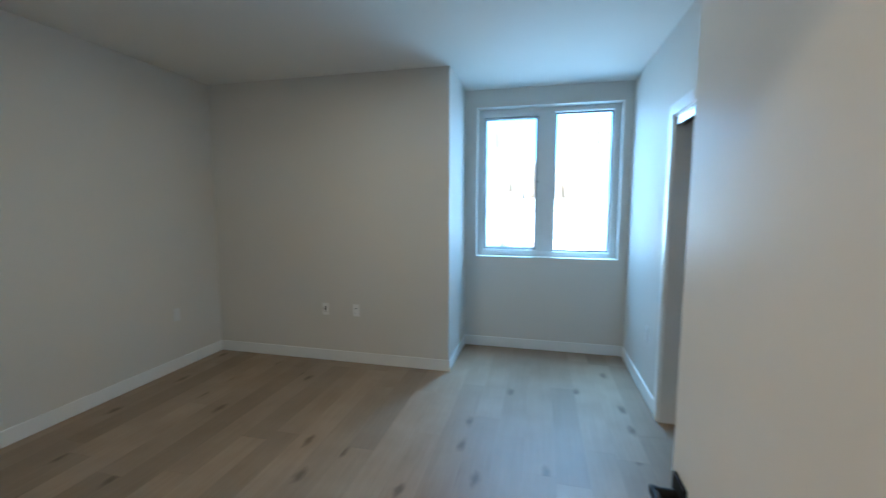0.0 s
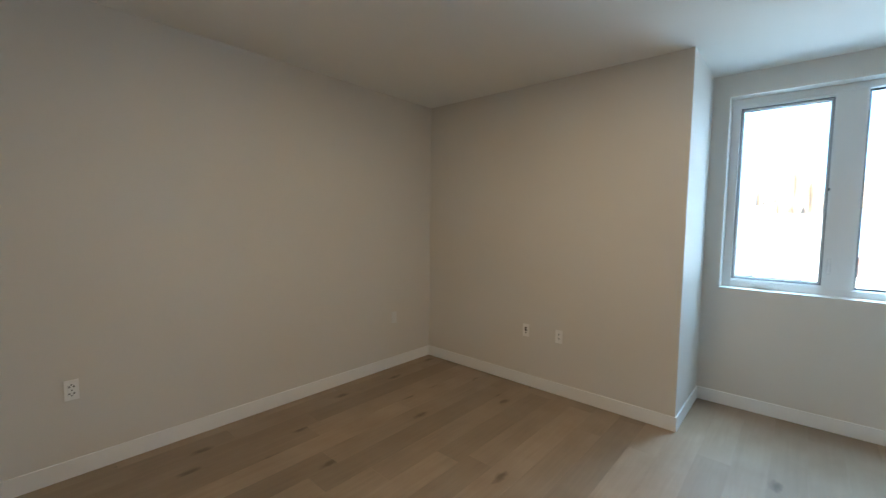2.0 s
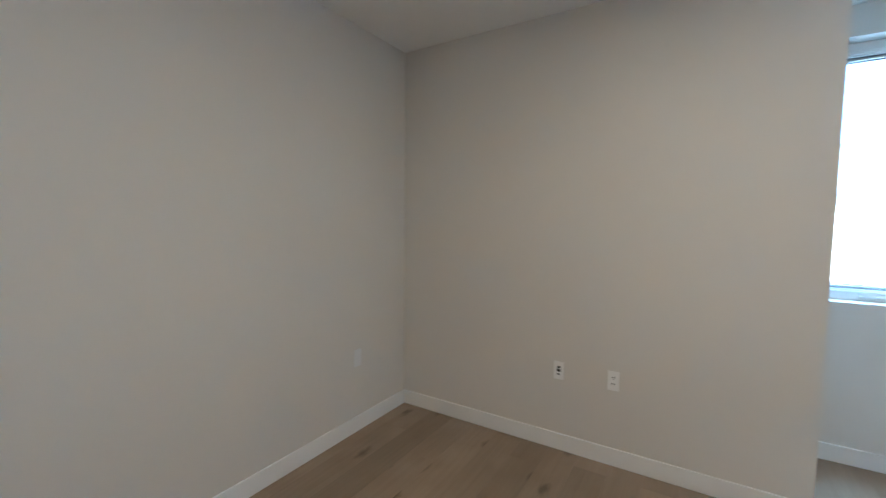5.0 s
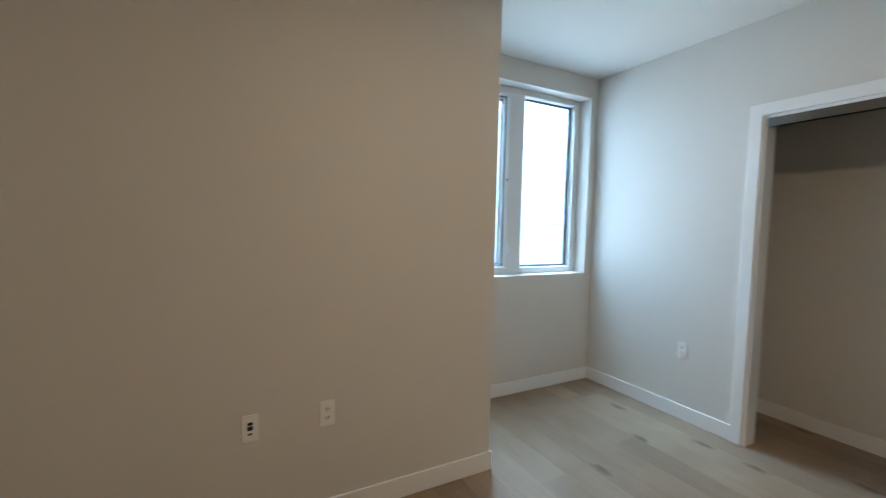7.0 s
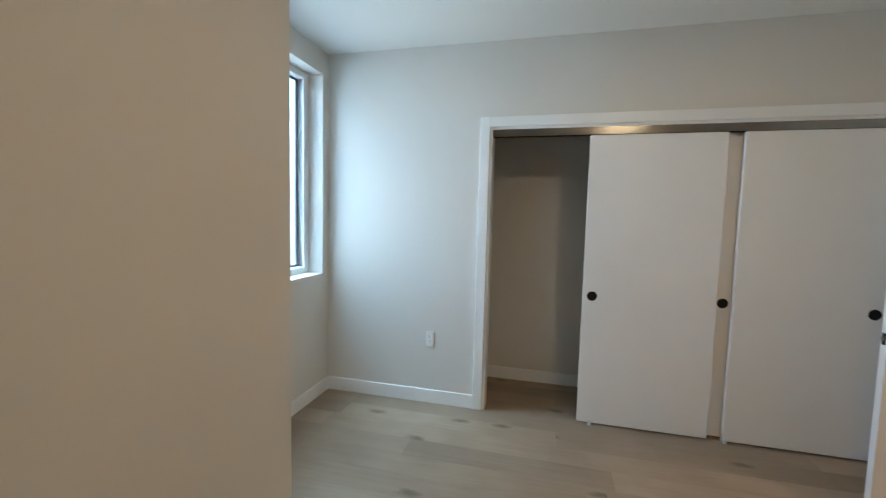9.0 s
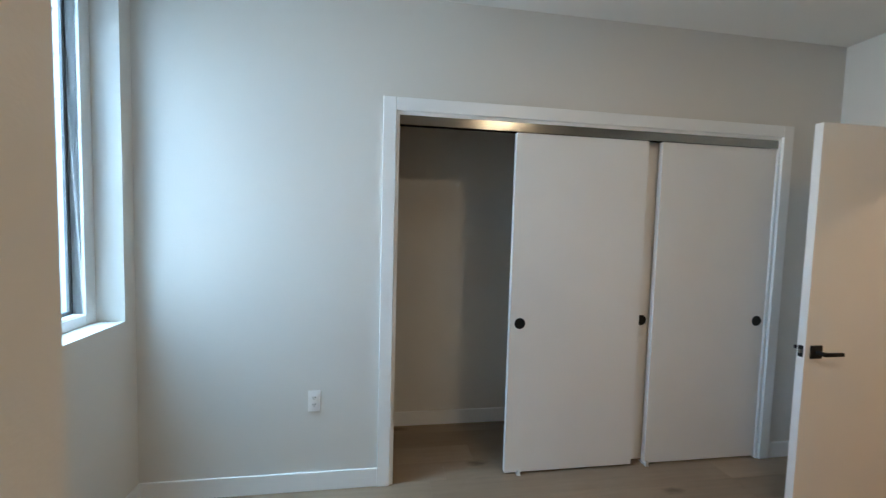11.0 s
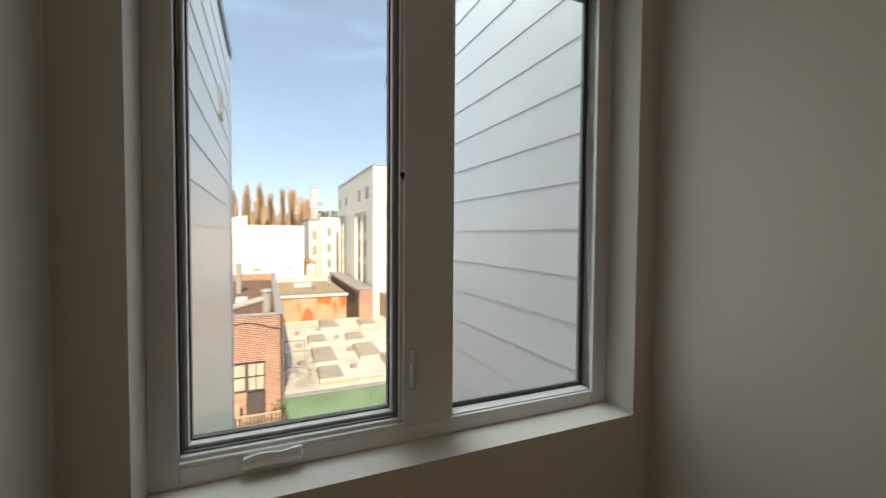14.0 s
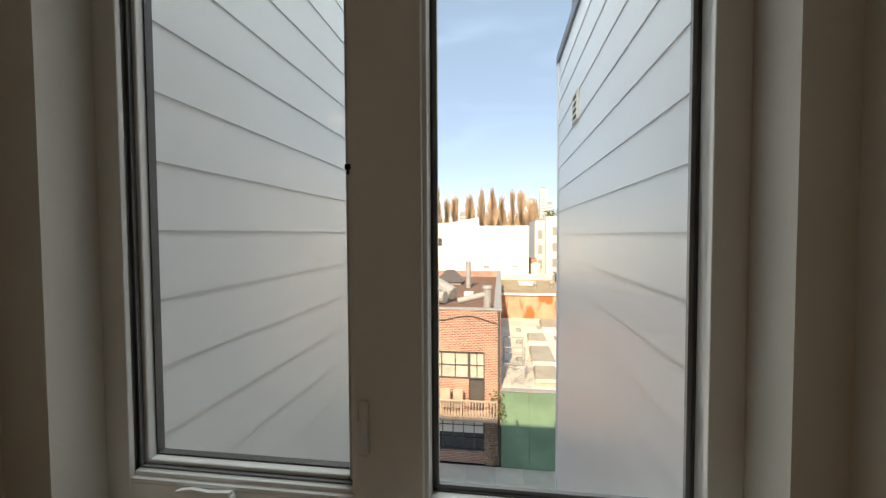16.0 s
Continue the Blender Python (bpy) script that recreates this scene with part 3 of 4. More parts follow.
def brickwork(name):
    mat = bpy.data.materials.new(name)
    mat.use_nodes = True
    n, l = mat.node_tree.nodes, mat.node_tree.links
    b = n["Principled BSDF"]
    b.inputs["Roughness"].default_value = 0.85
    tc, sep, comb = n.new("ShaderNodeTexCoord"), n.new("ShaderNodeSeparateXYZ"), n.new("ShaderNodeCombineXYZ")
    l.new(tc.outputs["Object"], sep.inputs[0])
    add = n.new("ShaderNodeMath")
    add.operation = "ADD"
    l.new(sep.outputs["X"], add.inputs[0])
    l.new(sep.outputs["Y"], add.inputs[1])
    l.new(add.outputs[0], comb.inputs["X"])
    l.new(sep.outputs["Z"], comb.inputs["Y"])
    br = n.new("ShaderNodeTexBrick")
    br.inputs["Scale"].default_value = 1.0
    br.inputs["Brick Width"].default_value, br.inputs["Row Height"].default_value, br.inputs["Mortar Size"].default_value = 0.225, 0.085, 0.012
    br.inputs["Color1"].default_value, br.inputs["Color2"].default_value, br.inputs["Mortar"].default_value = (0.42, 0.165, 0.105, 1), (0.24, 0.09, 0.062, 1), (0.62, 0.52, 0.44, 1)
    l.new(comb.outputs[0], br.inputs["Vector"])
    no = n.new("ShaderNodeTexNoise")
    no.inputs["Scale"].default_value, no.inputs["Detail"].default_value = 0.9, 6
    l.new(tc.outputs["Object"], no.inputs["Vector"])
    mr = n.new("ShaderNodeMapRange")
    mr.inputs["From Min"].default_value, mr.inputs["From Max"].default_value, mr.inputs["To Max"].default_value = 0.52, 0.75, 0.5
    l.new(no.outputs["Fac"], mr.inputs["Value"])
    mx = n.new("ShaderNodeMix")
    mx.data_type = "RGBA"
    l.new(mr.outputs[0], mx.inputs["Factor"])
    l.new(br.outputs["Color"], mx.inputs["A"])
    mx.inputs["B"].default_value = (0.60, 0.42, 0.30, 1)
    l.new(mx.outputs["Result"], b.inputs["Base Color"])
    bp = n.new("ShaderNodeBump")
    bp.inputs["Strength"].default_value, bp.inputs["Distance"].default_value, bp.invert = 0.8, 0.01, True
    l.new(br.outputs["Fac"], bp.inputs["Height"])
    l.new(bp.outputs[0], b.inputs["Normal"])
    return mat


def rusty(name):
    mat = material(name, (0.40, 0.33, 0.22), 0.75, vary=0.15, scale=0.8, bump=0.3, bump_scale=8)
    n, l = mat.node_tree.nodes, mat.node_tree.links
    b = n["Principled BSDF"]
    old = b.inputs["Base Color"].links[0].from_socket
    tc = n.new("ShaderNodeTexCoord")
    st = n.new("ShaderNodeVectorMath")
    st.operation = "MULTIPLY"
    st.inputs[1].default_value = (1.0, 1.0, 0.35)
    l.new(tc.outputs["Object"], st.inputs[0])
    no = n.new("ShaderNodeTexNoise")
    no.inputs["Scale"].default_value, no.inputs["Detail"].default_value = 0.9, 8
    l.new(st.outputs[0], no.inputs["Vector"])
    mr = n.new("ShaderNodeMapRange")
    mr.inputs["From Min"].default_value, mr.inputs["From Max"].default_value = 0.46, 0.54
    l.new(no.outputs["Fac"], mr.inputs["Value"])
    mx = n.new("ShaderNodeMix")
    mx.data_type = "RGBA"
    l.new(mr.outputs[0], mx.inputs["Factor"])
    l.new(old, mx.inputs["A"])
    mx.inputs["B"].default_value = (0.46, 0.13, 0.04, 1)
    l.new(mx.outputs["Result"], b.inputs["Base Color"])
    return mat


SKYLT = material("dusty_skylight_glass", (0.36, 0.33, 0.26), 0.4, vary=0.15, scale=1.5)
BRICK = brickwork("old_red_brick")
RUST = rusty("rusty_sheet_metal")
SKYGLASS = glass("deck_glass", (0.80, 0.88, 0.92, 1), 0.12)

# ---- ground ----
GZ = -9.95
setting("ground", boxes((-2500, 2500, -40, 4000, GZ - .5, GZ - .15)), ASPHALT, "asphalt ground reaching to the horizon", "ground")
pavement = setting("pavement", boxes((-40, 40, 14.2, 19.2, GZ - .15, GZ - .01)), CONCRETE, "pale concrete pavement before the brick building", "pavement")

# ---- own building round the light well ----
SXL_W, SXR_E = -1.60, 0.03
shell = thing("apartment_building", -2, -3, GZ, "white sided apartment building round a light well", "building", kind="structure")
part("upper_storey", boxes((-12, 8, -14, .24, TOP + .21, 5.85)), STUCCO, shell, "plain upper storey wall and roof")
# unseen parapet, added with a gap to step the shadow on the green wall
part("shadow_parapet", boxes((-12, -.18, -.1, .24, 5.85, 6.2), (.12, 8, -.1, .24, 5.85, 6.15)), STUCCO, shell)
# unseen pale slab, added to bounce light up through the window
part("well_reflector", boxes((SXL_W, SXR_E, .2, 3.42, -2.2, -2.0)), STUCCO, shell, "added pale reflector at the foot of the well, out of view")
part("lower_wall", boxes((XB - .4, .5, .06, .20, GZ, -.2)), STUCCO, shell)
SXR, SXL, SY0, SY1, SZ1 = 0.018, -1.540, 0.20, 3.42, 3.235
part("east_wing", boxes((SXR + .02, 8, SY0, SY1 - .01, GZ, SZ1)), SIDING, shell)
part("west_wing", boxes((-12, SXL - .02, SY0, SY1 - .01, GZ, SZ1)), SIDING, shell)


def coping(s, x):
    """Metal cap on a wing, with the glazed corner of the storey above it."""
    a, b = (x - s * .022, x + s * .45)
    part("coping", boxes((min(a, b), max(a, b), SY0, SY1 + .03, SZ1, SZ1 + .085), bevel=.004), FLASH, shell, "grey metal coping")
    xx = x + s * .10
    part("corner_post", boxes((min(xx, xx + s * .08), max(xx, xx + s * .08), SY1 - .16, SY1 - .09, SZ1 + .085, 4.2)), FLASH, shell, "dark window post")
    part("head_frame", boxes((min(xx, xx + s * .08), max(xx, xx + s * .08), SY0 + .05, SY1 - .16, 4.1, 4.2)), FLASH, shell)
    part("sill_frame", boxes((min(xx, xx + s * .08), max(xx, xx + s * .08), SY0 + .05, SY1 - .16, SZ1 + .085, SZ1 + .14)), ALU, shell)
    g = part("deck_glass", boxes((min(xx + s * .03, xx + s * .04), max(xx + s * .03, xx + s * .04), SY0 + .05, SY1 - .16, SZ1 + .14, 4.1)), SKYGLASS, shell, "pale blue glass")
    g.visible_shadow = False


coping(1, SXR)
coping(-1, SXL)


def louvre_vent(s, x, label):
    v = thing("wall_vent", x, 2.46, 2.53, label, "vent", "wall vents")
    rows = [(x - s * .022, x - s * .004, 2.36, 2.56, 2.425, 2.440), (x - s * .022, x - s * .004, 2.36, 2.56, 2.620, 2.635), (x - s * .022, x - s * .004, 2.36, 2.375, 2.440, 2.620), (x - s * .022, x - s * .004, 2.545, 2.56, 2.440, 2.620)]
    part("vent_frame", boxes(*[(min(r[0], r[1]), max(r[0], r[1]), *r[2:]) for r in rows]), STUCCO, v)
    # shade between the slats is put in as a black sheet
    part("backing", boxes((min(x - s * .012, x - s * .004), max(x - s * .012, x - s * .004), 2.375, 2.545, 2.440, 2.620)), BLACK, v, "black sheet for the shade behind the slats")
    for i in range(3):
        z = 2.478 + i * .046
        bm = boxes((min(x - s * .020, x - s * .010), max(x - s * .020, x - s * .010), 2.375, 2.545, z, z + .014))
        part("slat", bm, STUCCO, v)


louvre_vent(1, SXR, "white louvred wall vent on the siding")
louvre_vent(-1, SXL, "white louvred wall vent on the opposite siding")


# ---- neighbouring buildings ----
def glazing(parent, x0, x1, z0, z1, y, cols, rows, frame_mat, glass_mat, bar=.05, deep=.12, label=""):
    """A multi-pane window set into a wall that faces -y: frame with bars, a pane behind."""
    w = part("window", boxes((x0, x1, y - .02, y + deep, z0, z0 + bar), (x0, x1, y - .02, y + deep, z1 - bar, z1), (x0, x0 + bar, y - .02, y + deep, z0 + bar, z1 - bar), (x1 - bar, x1, y - .02, y + deep, z0 + bar, z1 - bar),
                             *[(x0 + (x1 - x0) * i / cols - bar / 3, x0 + (x1 - x0) * i / cols + bar / 3, y, y + deep - .02, z0 + bar, z1 - bar) for i in range(1, cols)],
                             *[(x0 + bar, x1 - bar, y + .004, y + deep - .024, z0 + (z1 - z0) * i / rows - bar / 4, z0 + (z1 - z0) * i / rows + bar / 4) for i in range(1, rows)]), frame_mat, parent, label)
    for i in range(cols):
        a, b = x0 + (x1 - x0) * i / cols + bar / 3, x0 + (x1 - x0) * (i + 1) / cols - bar / 3
        part("pane", boxes((a, b, y + deep - .05, y + deep - .04, z0 + bar, z1 - bar)), glass_mat, w)
    return w


def pierced(x0, x1, y0, y1, z0, z1, holes):
    """A wall facing -y with rectangular openings (x0, x1, z0, z1), cut into strips."""
    xs = sorted({x0, x1, *[h[0] for h in holes], *[h[1] for h in holes]})
    rows = []
    for a, b in zip(xs, xs[1:]):
        z = z0
        for h in sorted((h for h in holes if h[0] <= a and h[1] >= b), key=lambda h: h[2]):
            rows.append((a, b, y0, y1, z, h[2]))
            z = h[3]
        rows.append((a, b, y0, y1, z, z1))
    return boxes(*rows)


FB = 19.4
bb = thing("brick_building", -5, FB, GZ, "old red brick building with multi-pane windows and balcony", "building")
holes = [(-5.6, -1.32, -5.68, -4.30), (-2.1, -1.32, -7.25, -5.68), (-5.6, -1.32, -9.36, -7.40)]
part("wall", pierced(-9, -.53, FB, FB + .3, GZ, -2.18, holes), BRICK, bb)
part("side_wall", boxes((-.83, -.53, FB + .3, 41, GZ, -2.18), (-9, -8.7, FB + .3, 41, GZ, -2.18), (-8.7, -.83, 40.7, 41, GZ, -2.18)), BRICK, bb)
part("inner_wall", boxes((-8.7, -.83, FB + .6, FB + .7, GZ, -2.85)), CREAM, bb)
part("roof", boxes((-8.7, -.83, FB + .3, 40.7, -3.0, -2.75)), ROOFBROWN, bb, "brown flat roof")
part("parapet_cap", boxes((-9.05, -.48, FB - .05, FB + .35, -2.18, -2.11), (-.88, -.48, FB + .35, 41.05, -2.18, -2.11), bevel=.01), GALV, bb)
glazing(bb, -5.6, -2.1, -5.68, -4.30, FB + .06, 5, 2, STEEL, PALEGLASS, .07, label="steel multi-pane window")
glazing(bb, -2.1, -1.32, -5.68, -4.30, FB + .06, 2, 2, STEEL, PALEGLASS, .06, label="upper glazed part of the balcony door")
part("balcony_door", boxes((-2.08, -1.34, FB + .08, FB + .14, -7.25, -5.69), (-2.02, -1.40, FB + .06, FB + .09, -7.1, -5.8)), STEEL, bb, "dark grey lower door panel")
glazing(bb, -5.6, -1.32, -9.36, -7.40, FB + .06, 8, 3, STEEL, DARKGLASS, .06, label="large dark steel window")
part("blind", boxes((-5.5, -1.40, FB + .100, FB + .125, -8.45, -7.46)), STUCCO, bb, "white blind behind the lower window")
part("lintel", boxes((-5.75, -1.18, FB - .03, FB, -4.28, -4.12)), BRICK, bb)
part("sill", boxes((-5.75, -1.18, FB - .03, FB, -9.52, -9.38)), BRICK, bb)
slab = part("balcony", boxes((-5.2, -.68, FB - 1.0, FB, -7.38, -7.26)), WOODRAIL, bb, "wooden balcony with slatted railing")
part("rail", boxes((-5.2, -.68, FB - 1.0, FB - .94, -6.42, -6.35), (-5.2, -.68, FB - .99, FB - .95, -7.18, -7.13), bevel=.006), WOODRAIL, slab)
for i in range(32):
    xx = -5.15 + i * .1425
    part("baluster", boxes((xx, xx + .045, FB - .99, FB - .955, -7.26, -6.42)), WOODRAIL, slab)
for i in range(2):
    part("balcony_chair", boxes((-3.45 + i * .62, -2.98 + i * .62, FB - .62, FB - .56, -6.85, -5.95), (-3.45 + i * .62, -2.98 + i * .62, FB - .62, FB - .2, -6.87, -6.80), (-3.42 + i * .62, -3.37 + i * .62, FB - .6, FB - .25, -7.26, -6.87), (-3.06 + i * .62, -3.01 + i * .62, FB - .6, FB - .25, -7.26, -6.87), bevel=.01), WOODRAIL, slab)

rngv = random.Random(5)
vine = thing("climbing_plant", -.9, FB - .05, GZ, "dry climbing plant on the brick wall corner", "plant", kind="stuff")


def leaves(count, x0, x1, y0, y1, z0, z1, size):
    bm = bmesh.new()
    for _ in range(count):
        c = Vector((rngv.uniform(x0, x1), rngv.uniform(y0, y1), z0 + (z1 - z0) * rngv.random() ** 1.3))
        q = Euler((rngv.uniform(0, 6), rngv.uniform(0, 6), rngv.uniform(0, 6))).to_matrix()
        k = size * rngv.uniform(.5, 1.2)
        v = [bm.verts.new(c + q @ Vector(p) * k) for p in ((-.5, 0, 0), (0, -.3, .06), (.6, 0, 0), (0, .3, .06))]
        bm.faces.new(v)
    return bm


part("leaves", leaves(420, -1.35, -.62, FB - .16, FB - .02, GZ, -7.3, .10), TWIG, vine)
part("stems", leaves(120, -1.2, -.7, FB - .08, FB - .02, GZ, -6.9, .22), WOODRAIL, vine)
pot = thing("balcony_plant", -.8, FB - .8, -7.26, "leafy yellow-green plant on the balcony corner", "plant", kind="stuff")
part("leaves", leaves(160, -1.1, -.35, FB - .98, FB - .3, -7.2, -6.0, .14), IVY, pot)


def chimney(x, y, z0, z1, r, label, elbow=0.0):
    c = thing("flue_pipe", x, y, z0, label, "flue")
    bm = bmesh.new()
    tube(bm, (x, y, z0), (x, y, z1), r, sides=18)
    part("pipe", bm, GALV, c, smooth=True)
    bm = bmesh.new()
    tube(bm, (x, y, z1 - .02), (x, y, z1 + .12), r * 1.35, r * 1.1, 18)
    part("cap", bm, GALV, c, smooth=True)
    if elbow:
        bm = bmesh.new()
        tube(bm, (x, y, z1 - .35), (x - elbow, y - .1, z1 - .75), r * .8, sides=16)
        part("elbow", bm, GALV, c, smooth=True)


chimney(-3.1, 32.0, -2.75, -.70, .20, "tall galvanised flue pipe on the brown roof")
chimney(-1.25, 21.6, -2.75, -1.35, .22, "galvanised duct with an elbow behind the parapet", 1.6)
vh = thing("roof_vent", -4.95, 35, -2.75, "grey pyramid roof vent on the brown roof", "roof vent")
bm = bmesh.new()
bmesh.ops.create_cone(bm, cap_ends=True, segments=4, radius1=1.75, radius2=.45, depth=.95, matrix=Matrix.Translation((-4.95, 35, -2.05)) @ pose(0, 0, 0, 0, 0, 45))
part("hood", bm, STEEL, vh)
part("curb", boxes((-6.0, -3.9, 33.95, 36.05, -2.75, -2.5)), GALV, vh)
duct = thing("roof_duct", -4.4, 24, -2.75, "bent sheet metal duct on the brown roof", "duct")
bm = bmesh.new()
tube(bm, (-5.6, 24.6, -2.3), (-3.9, 24.0, -2.3), .38, sides=12)
tube(bm, (-4.9, 26.0, -1.6), (-3.5, 25.0, -2.2), .42, sides=12)
part("pipe", bm, GALV, duct)
hatch = thing("roof_hatch", -2.6, 26.5, -2.75, "small white roof hatch", "roof hatch")
part("lid", boxes((-2.95, -2.35, 26.2, 26.9, -2.75, -2.3), bevel=.02), STUCCO, hatch)

# green low building with the pale roof
gb = thing("green_building", 4, 19.2, GZ, "low building with green boarded front and pale roof", "building")
part("front_wall", boxes((-.52, 12, 19.2, 19.5, GZ, -6.12)), GREEN, gb)
for i in range(9):
    part("board", boxes((-.50 + i * 1.36, .83 + i * 1.36, 19.155 + .012 * (i % 2), 19.2, GZ + .05, -6.16 - .05 * (i % 3 == 1))), GREEN, gb)
part("roof", boxes((-.52, 12, 19.5, 37.2, -6.6, -6.2)), ROOFPALE, gb, "pale patched flat roof")
part("edge_strip", boxes((-.52, 12, 19.16, 19.55, -6.12, -6.08)), GALV, gb)


def skylight(x, y, w, d, label):
    s = thing("skylight", x, y, -6.2, label, "skylight", "roof skylights")
    part("curb", boxes((x - w / 2, x + w / 2, y - d / 2, y + d / 2, -6.2, -5.92), bevel=.01), ROOFPALE, s)
    bm = bmesh.new()
    v = [bm.verts.new(p) for p in ((x - w / 2, y - d / 2, -5.92), (x + w / 2, y - d / 2, -5.92), (x + w / 2, y + d / 2, -5.92), (x - w / 2, y + d / 2, -5.92), (x - w / 2 + .1, y + d / 2 - .25, -5.74), (x + w / 2 - .1, y + d / 2 - .25, -5.74))]
    for f in ((0, 1, 5, 4), (1, 2, 5), (2, 3, 4, 5), (3, 0, 4), (3, 2, 1, 0)):
        bm.faces.new([v[i] for i in f])
    part("slope", bm, SKYLT, s, "grey wired glass slope")
    part("glass_strip", boxes((x - w / 2 + .15, x + w / 2 - .15, y - d / 2 - .015, y - d / 2, -6.14, -5.96)), PALEGLASS, s, "bright front strip")


for sx, sy, sw, sd in ((1.9, 21.5, 1.25, 1.9), (2.0, 25.0, 1.35, 3.0), (2.05, 29.1, 1.25, 1.8), (3.5, 33.9, 1.4, 2.8), (4.7, 28.9, 1.25, 1.8), (4.75, 25.2, 1.4, 2.8), (5.95, 22.4, 1.4, 2.8), (8.2, 25.5, 1.3, 2.8), (8.2, 30, 1.25, 1.8), (6.6, 33.5, 1.3, 2.0)):
    skylight(sx, sy, sw, sd, "raised skylight on the pale flat roof" if sd < 2.5 else "long sloped grey skylight on the pale flat roof")
for vx, vy in ((.75, 28.4), (.6, 24.3), (3.55, 29.8), (3.8, 26.2), (.9, 32.0), (2.6, 33.0), (3.4, 22.6)):
    v = thing("mushroom_vent", vx, vy, -6.2, "small round roof vent cap", "roof vent", "round roof vents")
    bm = bmesh.new()
    tube(bm, (vx, vy, -6.2), (vx, vy, -6.02), .16, sides=14)
    tube(bm, (vx, vy, -6.02), (vx, vy, -5.96), .24, .20, 14)
    part("cap", bm, GALV, v, smooth=True)
junk = thing("scrap_heap", .4, 21.5, -6.2, "tangle of loose pipes and rods on the roof", "scrap", kind="stuff")
bm = bmesh.new()
for _ in range(34):
    a = Vector((rngv.uniform(-.3, 1.2), rngv.uniform(19.8, 24.5), rngv.uniform(-6.16, -5.95)))
    tube(bm, a, a + Vector((rngv.uniform(-1, 1), rngv.uniform(-1.2, 1.2), rngv.uniform(0, .25))), .016, sides=6)
part("rods", bm, GALV, junk)
scaf = thing("scaffold_frame", .1, 23, -6.2, "thin grey pipe frame beside the brick wall", "pipe frame")
for fy in (21.2, 23.4):
    bm = bmesh.new()
    tube(bm, (-.35, fy, -6.2), (-.35, fy, -4.5), .035, sides=8)
    tube(bm, (.75, fy, -6.2), (.75, fy, -4.5), .035, sides=8)
    tube(bm, (-.35, fy, -4.5), (.75, fy, -4.5), .035, sides=8)
    tube(bm, (-.35, fy, -5.4), (.75, fy, -5.4), .025, sides=8)
    part("bent_frame", bm, GALV, scaf)
beam = thing("timber_beam", 2.6, 20.3, -6.2, "weathered timber beam lying on the roof", "timber")
part("beam", boxes((1.2, 4.6, 20.25, 20.4, -6.2, -6.05), bevel=.01), WOODRAIL, beam)

# rusty shed behind it, brick strip, roofs beyond
rb = thing("rusty_shed", 2.5, 37.2, -6.6, "long shed with rusty sheet metal wall and tan roof", "building")
part("wall", boxes((-.5, 5.55, 37.2, 37.4, GZ, -3.98)), RUST, rb)
for i in range(20):
    part("sheet", boxes((-.48 + i * .30, -.24 + i * .30, 37.165, 37.2, -6.2, -4.02)), RUST, rb)
part("roof", boxes((-.6, 5.7, 37.1, 51.5, -4.02, -3.9)), ROOFTAN, rb, "tan gravel roof")
part("roof_edge", boxes((-.62, 5.72, 37.02, 37.16, -4.06, -3.84)), CREAM, rb)
part("skylight", boxes((1.4, 3.2, 43, 45, -3.9, -3.6), bevel=.05), CREAM, rb)
bs = thing("brick_annex", 6.7, 36, -6.6, "low red brick annex with grey eaves", "building")
part("wall", boxes((6.66, 7.93, 36.6, 55, GZ, -3.52)), BRICK, bs)
part("eaves", boxes((6.42, 8.0, 36.45, 55.1, -3.52, -3.42), bevel=.02), GALV, bs)
part("fascia", boxes((6.40, 6.46, 36.5, 55, -3.66, -3.50)), WOODRAIL, bs)
for i in range(14):
    part("side_batten", boxes((6.60, 6.66, 37.0 + i * 1.27, 37.12 + i * 1.27, -6.2, -3.6)), STEEL, bs)

pr = thing("pale_roofed_shed", 3, 46, -6.6, "low shed with a pale flat roof behind the rusty one", "shed")
part("roof", boxes((-.4, 5.4, 48.4, 52.3, -3.9, -3.62), bevel=.03), ROOFPALE, pr)
part("ridge_vent", boxes((1.0, 3.4, 49.5, 50.2, -3.62, -3.35), bevel=.05), CREAM, pr)
tank = thing("roof_tank", 4.1, 56, GZ, "white tank beside the red shed", "tank")
bm = bmesh.new()
tube(bm, (4.2, 55.5, GZ), (4.2, 55.5, -2.6), .65, sides=20)
tube(bm, (4.2, 55.5, -2.6), (4.2, 55.5, -2.3), .65, .2, 20)
part("drum", bm, STUCCO, tank, smooth=True)
for sx, sy in ((2.9, 40.5), (4.6, 41.5)):
    v = thing("turbine_vent", sx, sy, -3.9, "small turbine vent on the tan roof", "roof vent", "turbine vents")
    bm = bmesh.new()
    tube(bm, (sx, sy, -3.9), (sx, sy, -3.55), .12, sides=12)
    bmesh.ops.create_uvsphere(bm, u_segments=14, v_segments=8, radius=.24, matrix=Matrix.Translation((sx, sy, -3.4)))
    part("turbine", bm, GALV, v, smooth=True)
cable = thing("wall_cable", -1.5, FB - .05, -2.5, "black cable sagging along the brick parapet", "cable")
bm = bmesh.new()
pts = [Vector((-6 + i * .45, FB - .06, -2.45 + .16 * math.sin(i * .9) - .02 * i)) for i in range(13)]
for q0, q1 in zip(pts, pts[1:]):
    tube(bm, q0, q1, .022, sides=6)
part("strand", bm, STEEL, cable)
pipe = thing("downpipe", -.62, FB - .1, GZ, "dark downpipe on the brick corner", "downpipe")
bm = bmesh.new()
tube(bm, (-.62, FB - .08, GZ), (-.62, FB - .08, -2.3), .05, sides=10)
tube(bm, (-.62, FB - .08, -2.3), (-.62, FB - .02, -2.2), .07, sides=10)
part("pipe", bm, STEEL, pipe, smooth=True)

